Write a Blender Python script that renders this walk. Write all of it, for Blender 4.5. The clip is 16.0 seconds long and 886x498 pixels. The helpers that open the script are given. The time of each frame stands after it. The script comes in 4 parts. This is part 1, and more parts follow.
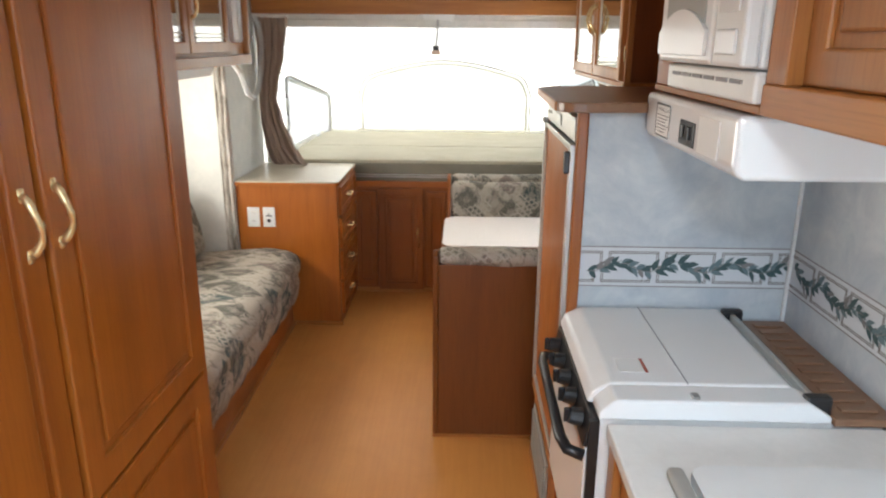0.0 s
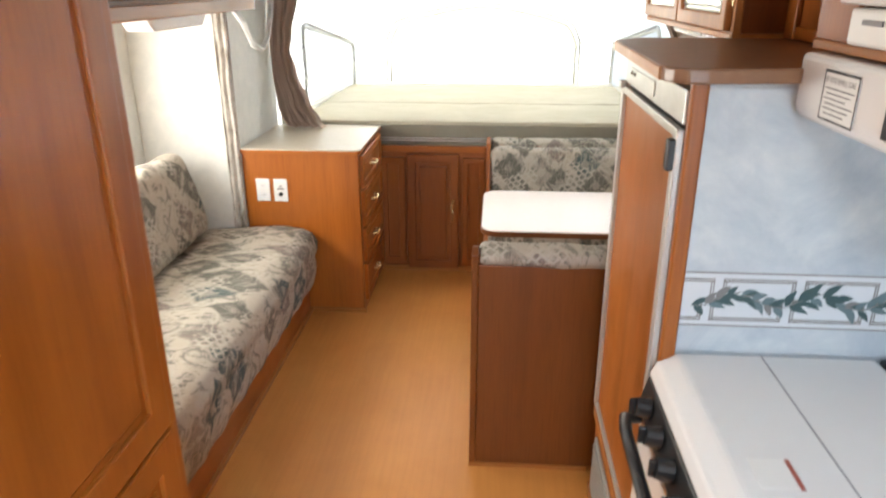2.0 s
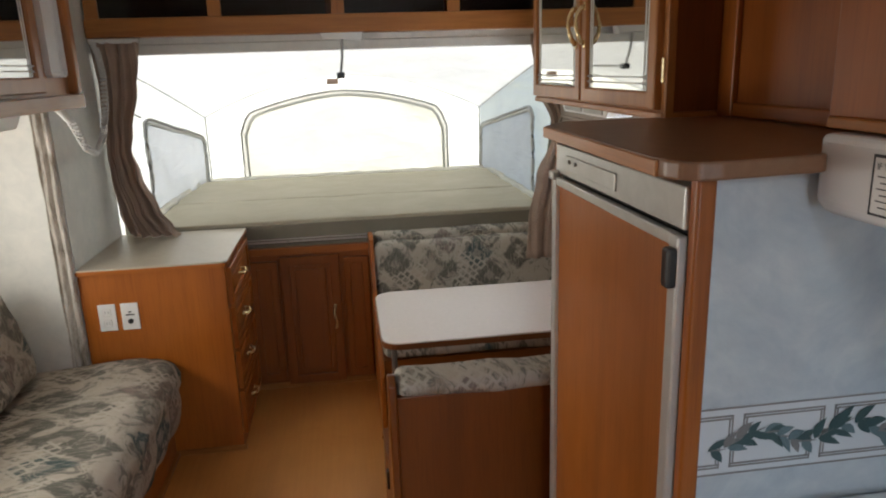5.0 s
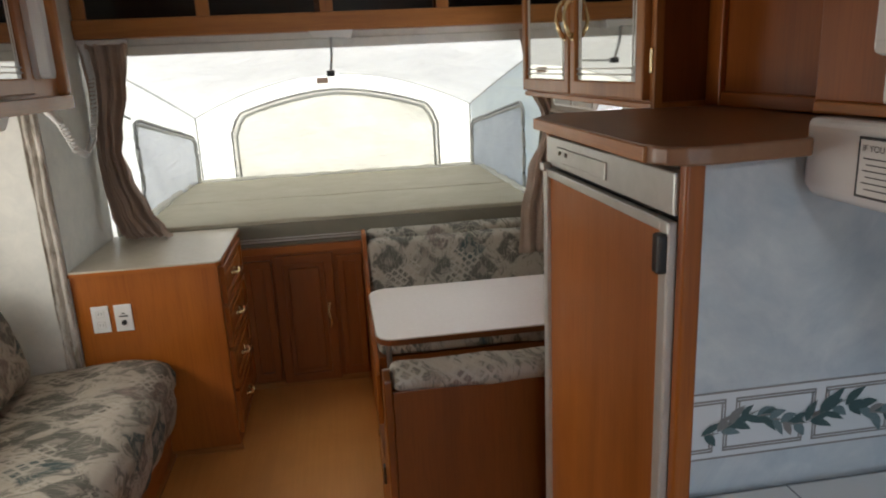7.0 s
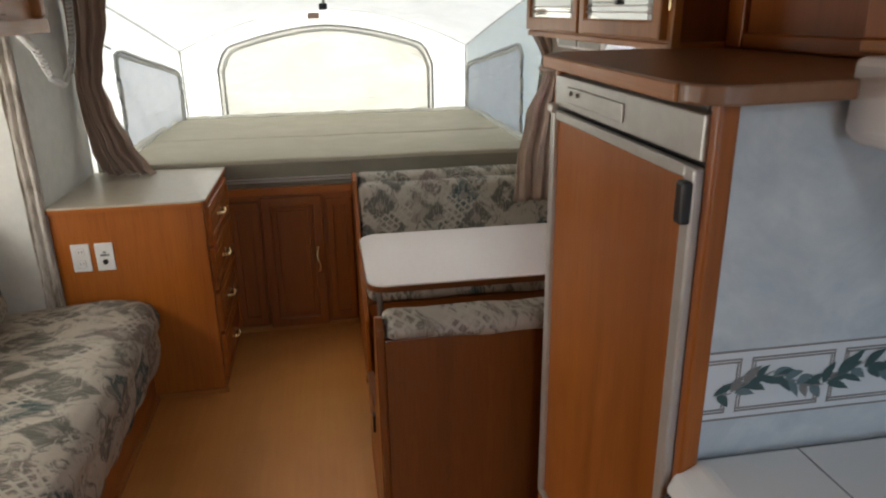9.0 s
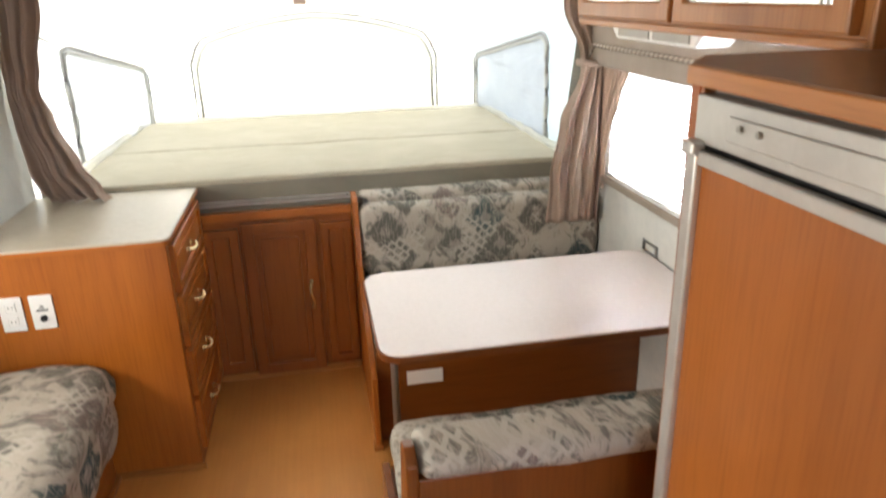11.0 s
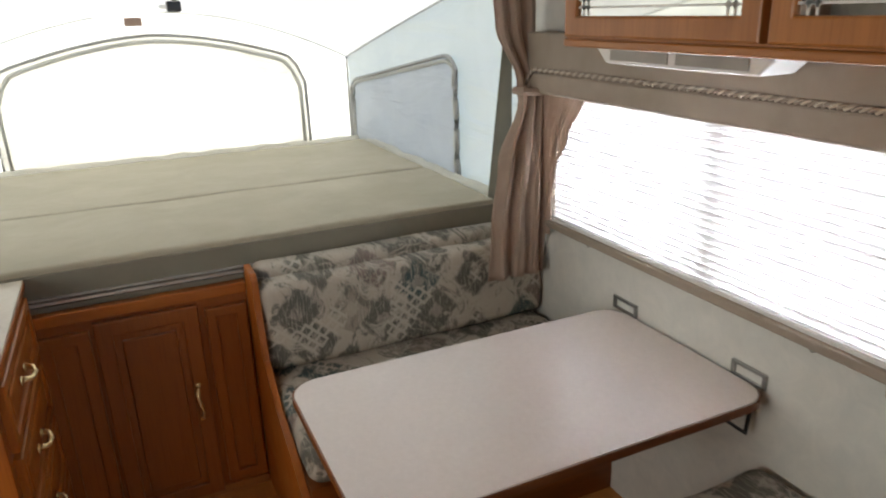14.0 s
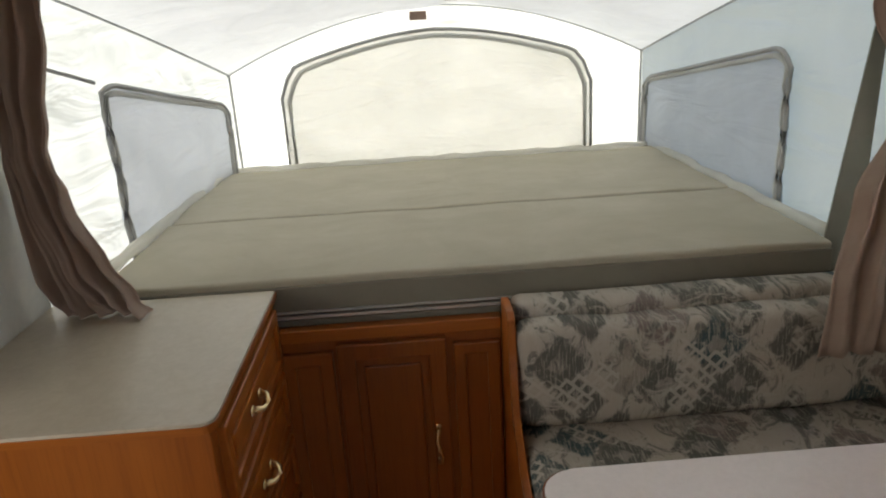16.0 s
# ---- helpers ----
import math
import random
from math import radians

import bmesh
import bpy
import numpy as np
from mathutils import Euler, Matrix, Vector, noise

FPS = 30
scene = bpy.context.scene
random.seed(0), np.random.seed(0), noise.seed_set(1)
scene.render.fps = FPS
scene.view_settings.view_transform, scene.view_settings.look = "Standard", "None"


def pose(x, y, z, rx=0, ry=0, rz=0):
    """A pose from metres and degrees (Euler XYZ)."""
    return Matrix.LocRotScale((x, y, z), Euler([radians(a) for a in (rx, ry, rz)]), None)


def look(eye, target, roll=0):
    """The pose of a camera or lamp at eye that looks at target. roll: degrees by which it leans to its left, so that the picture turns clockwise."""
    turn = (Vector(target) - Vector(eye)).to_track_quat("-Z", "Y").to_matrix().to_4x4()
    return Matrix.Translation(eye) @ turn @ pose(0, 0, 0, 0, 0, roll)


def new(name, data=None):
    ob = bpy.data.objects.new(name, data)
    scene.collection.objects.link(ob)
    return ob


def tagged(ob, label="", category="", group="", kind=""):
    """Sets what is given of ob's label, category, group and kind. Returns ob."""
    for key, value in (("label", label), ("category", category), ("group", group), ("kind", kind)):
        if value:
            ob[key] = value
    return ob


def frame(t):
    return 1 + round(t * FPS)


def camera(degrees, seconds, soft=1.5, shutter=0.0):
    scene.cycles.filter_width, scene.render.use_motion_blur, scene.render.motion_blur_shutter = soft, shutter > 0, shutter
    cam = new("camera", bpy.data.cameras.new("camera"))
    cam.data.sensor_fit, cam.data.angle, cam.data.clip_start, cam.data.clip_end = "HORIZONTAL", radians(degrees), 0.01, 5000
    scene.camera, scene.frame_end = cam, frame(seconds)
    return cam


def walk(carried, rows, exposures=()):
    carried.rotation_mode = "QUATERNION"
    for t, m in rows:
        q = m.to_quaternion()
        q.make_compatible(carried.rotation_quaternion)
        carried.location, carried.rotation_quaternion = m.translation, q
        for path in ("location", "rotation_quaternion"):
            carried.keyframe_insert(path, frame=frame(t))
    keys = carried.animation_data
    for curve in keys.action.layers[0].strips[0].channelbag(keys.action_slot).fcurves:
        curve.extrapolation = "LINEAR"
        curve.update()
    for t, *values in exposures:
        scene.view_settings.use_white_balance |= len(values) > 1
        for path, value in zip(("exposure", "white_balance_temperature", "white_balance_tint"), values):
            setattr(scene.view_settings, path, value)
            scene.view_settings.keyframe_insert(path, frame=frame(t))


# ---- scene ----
cam = camera(65.0, 16.0, soft=2.0, shutter=0.4)
PATH = [
    (0, (0.219, 0.048, 1.669), (0.168, 1.964, 1.098), 0.4),
    (0.5, (0.089, 0.157, 1.65), (0.212, 2.054, 1.028), 1.1),
    (1, (0.013, 0.239, 1.654), (0.181, 2.119, 0.992), 0.9),
    (1.5, (0.048, 0.408, 1.629), (0.003, 2.24, 0.828), -1.8),
    (2, (0.172, 0.642, 1.659), (0.031, 2.504, 0.945), -0.1),
    (2.5, (0.222, 0.736, 1.668), (0.182, 2.621, 1.0), 1.1),
    (3, (0.168, 0.85, 1.664), (0.261, 2.745, 1.03), 2.7),
    (3.5, (0.039, 1.008, 1.66), (0.256, 2.915, 1.098), 1.2),
    (3.7, (0.005, 1.04, 1.675), (0.225, 2.951, 1.127), -0.6),
    (6, (0.05, 1.044, 1.637), (0.326, 2.961, 1.136), -1.9),
    (6.5, (0.035, 1.035, 1.637), (0.326, 2.947, 1.127), -1.9),
    (7, (0.032, 1.035, 1.64), (0.313, 2.949, 1.132), -2.7),
    (7.5, (0.042, 1.037, 1.638), (0.315, 2.957, 1.15), -3.2),
    (8, (0.05, 1.034, 1.636), (0.327, 2.945, 1.115), -4.0),
    (8.5, (0.046, 1.043, 1.643), (0.376, 2.952, 1.148), -3.1),
    (8.7, (0.018, 1.059, 1.631), (0.346, 2.945, 1.054), -1.7),
    (10.8, (0.014, 1.725, 1.579), (0.287, 3.547, 0.799), 0.5),
    (11, (0.0, 1.745, 1.611), (0.334, 3.591, 0.918), -1.5),
    (11.5, (-0.087, 1.795, 1.625), (0.267, 3.663, 1.003), -1.5),
    (12, (-0.026, 1.999, 1.591), (0.102, 3.857, 0.862), -3.1),
    (12.5, (0.038, 2.196, 1.59), (0.044, 4.031, 0.795), -3.5),
    (13, (0.111, 2.244, 1.584), (0.376, 4.047, 0.759), -3.5),
    (13.5, (0.024, 2.328, 1.578), (0.714, 4.048, 0.825), -1.3),
    (14, (-0.166, 2.4, 1.606), (0.621, 4.118, 0.949), -1.7),
    (14.5, (-0.186, 2.503, 1.61), (0.401, 4.3, 0.957), -3.0),
    (15, (-0.107, 2.723, 1.597), (0.178, 4.566, 0.874), -4.8),
    (15.5, (-0.101, 2.815, 1.593), (-0.01, 4.703, 0.94), -2.9),
    (16, (-0.086, 2.836, 1.585), (-0.02, 4.729, 0.943), -3.4),
]
EXPOSURES = [(0, 2.0), (0.5, 2.05), (1.0, 2.2), (1.5, 2.5), (2.5, 2.4), (3.0, 2.2), (3.7, 1.75), (6.0, 0.98), (8.7, 0.98), (10.8, 2.25), (11.1, 2.25), (11.5, 1.95), (12.0, 1.7), (12.5, 1.7), (13.0, 1.65), (14.0, 1.3), (14.5, 1.1), (15.0, 1.0), (16.0, 0.75)]
walk(cam, [(t, look(eye, target, roll)) for t, eye, target, roll in PATH], EXPOSURES)

# ---------- world, sun, daylight, exposure ----------
SUN_DIR = Vector((-0.28, 0.66, 0.66)).normalized()
world = bpy.data.worlds.new("sky")
scene.world = world
world.use_nodes = True
wn = world.node_tree
sky = wn.nodes.new("ShaderNodeTexSky")
sky.sky_type, sky.sun_disc = "NISHITA", False
sky.sun_elevation = math.asin(SUN_DIR.z)
sky.sun_rotation = math.atan2(SUN_DIR.x, SUN_DIR.y)
wn.nodes["Background"].inputs["Strength"].default_value = 0.15
wn.links.new(sky.outputs["Color"], wn.nodes["Background"].inputs["Color"])

sun = new("sun", bpy.data.lights.new("sun", "SUN"))
sun.data.energy, sun.data.angle, sun.data.color = 5.0, radians(0.6), (1.0, 0.95, 0.87)
sun.matrix_world = look(SUN_DIR * 20, (0, 0, 0))


def daylight(name, eye, target, w, h, watts, colour):
    ob = new(name, bpy.data.lights.new(name, "AREA"))
    ob.data.shape, ob.data.size, ob.data.size_y = "RECTANGLE", w, h
    ob.data.energy, ob.data.color = watts, colour
    ob.matrix_world = look(eye, target)
    return ob


daylight("daylight_dinette_window", (1.30, 3.77, 1.12), (0, 3.77, 1.05), 1.2, 0.5, 25, (0.93, 0.96, 1.0))
daylight("daylight_slide_window", (-1.59, 2.95, 1.25), (0, 2.95, 1.15), 1.3, 0.5, 7, (1.0, 0.96, 0.88))
# added fill from behind on the left, no door is known there
daylight("fill_left_rear", (-1.12, -0.62, 1.15), (0.3, 0.9, 1.15), 0.7, 1.4, 2.0, (0.72, 0.85, 1.0))
# bluish fill added behind the kitchen, its source is unseen
daylight("fill_rear", (0.72, -1.93, 1.30), (0.75, 0, 1.2), 0.8, 0.56, 5.5, (0.55, 0.75, 1.0))
# overhead fill added to brighten the counter and wardrobe
daylight("fill_overhead", (0.25, -0.25, 2.20), (0.45, 0.35, 0), 0.36, 0.36, 14, (0.74, 0.87, 1.0))

# ---------- materials ----------


def mat(name, base, rough=0.5, metal=0.0):
    m = bpy.data.materials.new(name)
    m.use_nodes = True
    b = m.node_tree.nodes["Principled BSDF"]
    b.inputs["Base Color"].default_value = (*base, 1)
    b.inputs["Roughness"].default_value = rough
    b.inputs["Metallic"].default_value = metal
    return m


def node(m, kind, **values):
    n = m.node_tree.nodes.new(kind)
    for k, v in values.items():
        n.inputs[k].default_value = v
    return n


def coords(m, scale, rot=(0, 0, 0)):
    tc = m.node_tree.nodes.new("ShaderNodeTexCoord")
    mp = m.node_tree.nodes.new("ShaderNodeMapping")
    mp.inputs["Scale"].default_value = scale
    mp.inputs["Rotation"].default_value = rot
    m.node_tree.links.new(tc.outputs["Object"], mp.inputs["Vector"])
    return mp.outputs["Vector"]


def noise_of(m, scale, size=1.0, detail=4.0, rough=0.6, distort=0.0, rot=(0, 0, 0)):
    n = node(m, "ShaderNodeTexNoise", Scale=size, Detail=detail, Roughness=rough, Distortion=distort)
    m.node_tree.links.new(coords(m, scale, rot), n.inputs["Vector"])
    return n.outputs["Fac"]


def ramp(m, fac, stops):
    r = m.node_tree.nodes.new("ShaderNodeValToRGB")
    while len(r.color_ramp.elements) < len(stops):
        r.color_ramp.elements.new(0.5)
    for e, (p, c) in zip(r.color_ramp.elements, stops):
        e.position, e.color = p, (*c, 1)
    m.node_tree.links.new(fac, r.inputs["Fac"])
    return r.outputs["Color"]


def mixc(m, a, b, fac, how="MIX"):
    n = m.node_tree.nodes.new("ShaderNodeMix")
    n.data_type, n.blend_type = "RGBA", how
    for sock, v in ((n.inputs[0], fac), (n.inputs[6], a), (n.inputs[7], b)):
        if isinstance(v, (int, float)):
            sock.default_value = v
        elif isinstance(v, tuple):
            sock.default_value = (*v, 1)
        else:
            m.node_tree.links.new(v, sock)
    return n.outputs[2]


def bump(m, height, strength=0.2, dist=0.004):
    b = node(m, "ShaderNodeBump", Strength=strength, Distance=dist)
    m.node_tree.links.new(height, b.inputs["Height"])
    m.node_tree.links.new(b.outputs["Normal"], m.node_tree.nodes["Principled BSDF"].inputs["Normal"])


def feed(m, socket, out):
    m.node_tree.links.new(out, m.node_tree.nodes["Principled BSDF"].inputs[socket])


def wood(name, dark, light, axis, rough=0.36):
    """Stained oak; the grain runs along the axis x, y or z."""
    m = mat(name, light, rough)
    s = {"x": (0.8, 9, 9), "y": (9, 0.8, 9), "z": (5, 5, 0.5)}[axis]
    f = {"x": (6, 160, 160), "y": (160, 6, 160), "z": (160, 160, 6)}[axis]
    broad = noise_of(m, s, 1.0, 3, 0.55, 0.8)
    fine = noise_of(m, f, 1.0, 3, 0.7)
    col = ramp(m, broad, [(0.25, dark), (0.5, tuple((a + 2 * b) / 3 for a, b in zip(dark, light))), (0.75, light)])
    pores = ramp(m, fine, [(0.34, (0.70, 0.64, 0.6)), (0.54, (1, 1, 1))])
    feed(m, "Base Color", mixc(m, col, pores, 0.5, "MULTIPLY"))
    wear = noise_of(m, (3, 3, 3), 1.0, 3)
    feed(m, "Roughness", ramp(m, wear, [(0.3, (rough - 0.08,) * 3), (0.7, (rough + 0.12,) * 3)]))
    bump(m, fine, 0.12, 0.001)
    return m


CHERRY_D, CHERRY_L = (0.24, 0.062, 0.007), (0.41, 0.123, 0.014)
OAK_D, OAK_L = (0.27, 0.095, 0.020), (0.46, 0.185, 0.045)
wood_z = wood("stained_wood_upright", CHERRY_D, CHERRY_L, "z")
fridge_wood = wood("fridge_door_wood", (0.25, 0.075, 0.011), (0.42, 0.135, 0.022), "z")
wood_x = wood("stained_wood_across", CHERRY_D, CHERRY_L, "x")
wood_y = wood("stained_wood_along", CHERRY_D, CHERRY_L, "y")
oak_z = wood("oak_upright", OAK_D, OAK_L, "z")
oak_y = wood("oak_along", OAK_D, OAK_L, "y")
oak_x = wood("oak_across", OAK_D, OAK_L, "x")
# the same cherry, with the shade of less lit panels in its colour
shade_cherry_z = wood("shaded_cherry_upright", (0.135, 0.036, 0.0045), (0.22, 0.064, 0.008), "z")
# mid cherry for the bunk front, also dims the nook and far stile
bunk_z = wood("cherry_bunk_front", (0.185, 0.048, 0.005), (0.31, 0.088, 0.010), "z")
# shaded cherry across the grain, also the table's dark brown edge
dark_cherry_x = wood("shaded_and_edge_cherry_across", (0.135, 0.036, 0.0045), (0.22, 0.064, 0.008), "x")


def mottled(name, a, b, size=6, rough=0.6, rel=0.1, fine=120):
    m = mat(name, a, rough)
    big = noise_of(m, (size,) * 3, 1.0, 5, 0.65, 0.6)
    feed(m, "Base Color", ramp(m, big, [(0.35, a), (0.65, b)]))
    bump(m, noise_of(m, (fine,) * 3, 1.0, 3), rel, 0.002)
    return m


vinyl = mottled("floor_vinyl", (0.53, 0.225, 0.053), (0.58, 0.26, 0.066), 2.5, 0.40, 0.06)
grain = noise_of(vinyl, (60, 2.5, 1), 1.0, 3)
vbase = vinyl.node_tree.nodes["Principled BSDF"].inputs["Base Color"].links[0].from_socket
feed(vinyl, "Base Color", mixc(vinyl, vbase, ramp(vinyl, grain, [(0.4, (0.9, 0.87, 0.84)), (0.6, (1, 1, 1))]), 0.5, "MULTIPLY"))
wallpaper = mottled("mottled_wallpaper", (0.46, 0.505, 0.54), (0.59, 0.615, 0.625), 8, 0.5, 0.12)
wash = noise_of(wallpaper, (3, 3, 2.2), 1.0, 6, 0.7, 1.5, (0.4, 0.7, 0.2))
wbase = wallpaper.node_tree.nodes["Principled BSDF"].inputs["Base Color"].links[0].from_socket
feed(wallpaper, "Base Color", mixc(wallpaper, wbase, ramp(wallpaper, wash, [(0.38, (0.86, 0.89, 0.93)), (0.6, (1.08, 1.07, 1.05))]), 0.8, "MULTIPLY"))
plain_wall = mottled("white_wall_board", (0.64, 0.65, 0.62), (0.72, 0.72, 0.68), 14, 0.6, 0.2, 260)
ceiling_mat = mottled("ceiling_board", (0.66, 0.64, 0.58), (0.72, 0.70, 0.64), 5, 0.7)
laminate = mottled("beige_laminate", (0.46, 0.41, 0.32), (0.51, 0.46, 0.37), 40, 0.33, 0.05)
table_lam = mottled("pale_laminate", (0.74, 0.675, 0.65), (0.78, 0.715, 0.69), 60, 0.24, 0.04)
white_lam = mottled("white_laminate", (0.74, 0.72, 0.68), (0.78, 0.76, 0.72), 30, 0.3, 0.03)
brown_lam = mottled("brown_laminate", (0.22, 0.115, 0.062), (0.26, 0.138, 0.077), 30, 0.34, 0.05)
enamel = mottled("white_enamel", (0.78, 0.78, 0.77), (0.80, 0.80, 0.79), 3, 0.16, 0.01)
plastic = mottled("white_plastic", (0.72, 0.72, 0.70), (0.76, 0.76, 0.74), 6, 0.38, 0.02)
black_pl = mottled("black_plastic", (0.012, 0.012, 0.013), (0.02, 0.02, 0.021), 8, 0.32, 0.04)
grey_pl = mottled("grey_plastic", (0.30, 0.29, 0.26), (0.34, 0.33, 0.30), 10, 0.4, 0.03)
alu = mottled("brushed_aluminium", (0.50, 0.49, 0.46), (0.56, 0.55, 0.52), 20, 0.34, 0.04)
alu.node_tree.nodes["Principled BSDF"].inputs["Metallic"].default_value = 0.4
brass = mottled("polished_brass", (0.80, 0.62, 0.33), (0.88, 0.70, 0.40), 30, 0.26, 0.02)
brass.node_tree.nodes["Principled BSDF"].inputs["Metallic"].default_value = 0.75
steel = mat("grey_steel", (0.35, 0.35, 0.34), 0.35, 0.9)
smoked = mat("smoked_panel", (0.006, 0.005, 0.005), 0.12)
mirror = mat("mirror_glass", (0.62, 0.62, 0.58), 0.03, 1.0)
etched = mat("etched_glass_line", (0.78, 0.78, 0.74), 0.5)
ink = mat("dark_ink", (0.03, 0.03, 0.035), 0.6)
ink_soft = mat("grey_ink", (0.25, 0.25, 0.26), 0.6)
paper = mat("white_paper", (0.78, 0.78, 0.76), 0.6)
print_line = mat("border_line_grey", (0.24, 0.22, 0.21), 0.6)
print_light = mat("border_ground", (0.62, 0.64, 0.66), 0.6)
leaf_dark = mottled("leaf_print_dark", (0.025, 0.055, 0.06), (0.06, 0.115, 0.115), 60, 0.6)
leaf_mid = mottled("leaf_print_grey", (0.08, 0.13, 0.14), (0.17, 0.23, 0.25), 60, 0.6)
leaf_pale = mottled("leaf_print_mauve", (0.16, 0.15, 0.14), (0.25, 0.24, 0.24), 60, 0.6)
soil = mottled("ground_grass", (0.10, 0.12, 0.05), (0.20, 0.19, 0.11), 1.5, 0.9)


def cloth(name, a, b, trans=0.0, rough=0.85, weave=700):
    m = mottled(name, a, b, 3, rough, 0.25, weave)
    m.node_tree.nodes["Principled BSDF"].inputs["Specular IOR Level"].default_value = 0.2
    if trans:
        t = node(m, "ShaderNodeBsdfTranslucent")
        t.inputs["Color"].default_value = (*b, 1)
        mx = node(m, "ShaderNodeMixShader", Fac=trans)
        out = m.node_tree.nodes["Material Output"]
        m.node_tree.links.new(m.node_tree.nodes["Principled BSDF"].outputs[0], mx.inputs[1])
        m.node_tree.links.new(t.outputs[0], mx.inputs[2])
        m.node_tree.links.new(mx.outputs[0], out.inputs["Surface"])
    return m


def wrinkled(m, strength):
    """Soft slanting creases on hanging cloth, for its light from both sides."""
    n = noise_of(m, (1.8, 1.8, 7.5), 1.0, 3, 0.5, 1.0, (0.6, 0.7, 0.3))
    b = node(m, "ShaderNodeBump", Strength=strength, Distance=0.06)
    m.node_tree.links.new(n, b.inputs["Height"])
    for nd in m.node_tree.nodes:
        if nd.bl_idname in ("ShaderNodeBsdfTranslucent", "ShaderNodeBsdfPrincipled"):
            m.node_tree.links.new(b.outputs["Normal"], nd.inputs["Normal"])
    return m


canvas = wrinkled(cloth("white_canvas", (0.78, 0.77, 0.72), (0.86, 0.85, 0.80), 0.60), 0.4)
canvas_roof = wrinkled(cloth("grey_white_canvas", (0.70, 0.70, 0.67), (0.80, 0.80, 0.77), 0.26), 0.8)
flap = wrinkled(cloth("cream_canvas_flap", (0.80, 0.785, 0.74), (0.86, 0.85, 0.81), 0.55), 0.7)
screen = wrinkled(cloth("blue_grey_window_cover", (0.60, 0.62, 0.68), (0.70, 0.72, 0.77), 0.52), 0.4)
piping = cloth("grey_piping", (0.38, 0.38, 0.37), (0.46, 0.46, 0.45), 0.15)
zip_tape = cloth("pale_zip_tape", (0.62, 0.62, 0.59), (0.72, 0.72, 0.69), 0.45)
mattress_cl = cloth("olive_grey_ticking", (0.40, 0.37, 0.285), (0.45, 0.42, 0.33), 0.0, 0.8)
# mattress cloth darkened by its shade, also the grey of the platform
shade_grey = cloth("shade_grey_cloth", (0.20, 0.19, 0.15), (0.24, 0.225, 0.18))
beige = cloth("taupe_curtain_cloth", (0.42, 0.32, 0.255), (0.53, 0.42, 0.345), 0.30)
valance_cl = cloth("taupe_valance_cloth", (0.33, 0.28, 0.23), (0.40, 0.34, 0.29))
slat_mat = cloth("white_blind_slat", (0.80, 0.79, 0.80), (0.84, 0.83, 0.84), 0.17)
rope_mat = cloth("cream_rope", (0.5, 0.45, 0.38), (0.62, 0.56, 0.48))


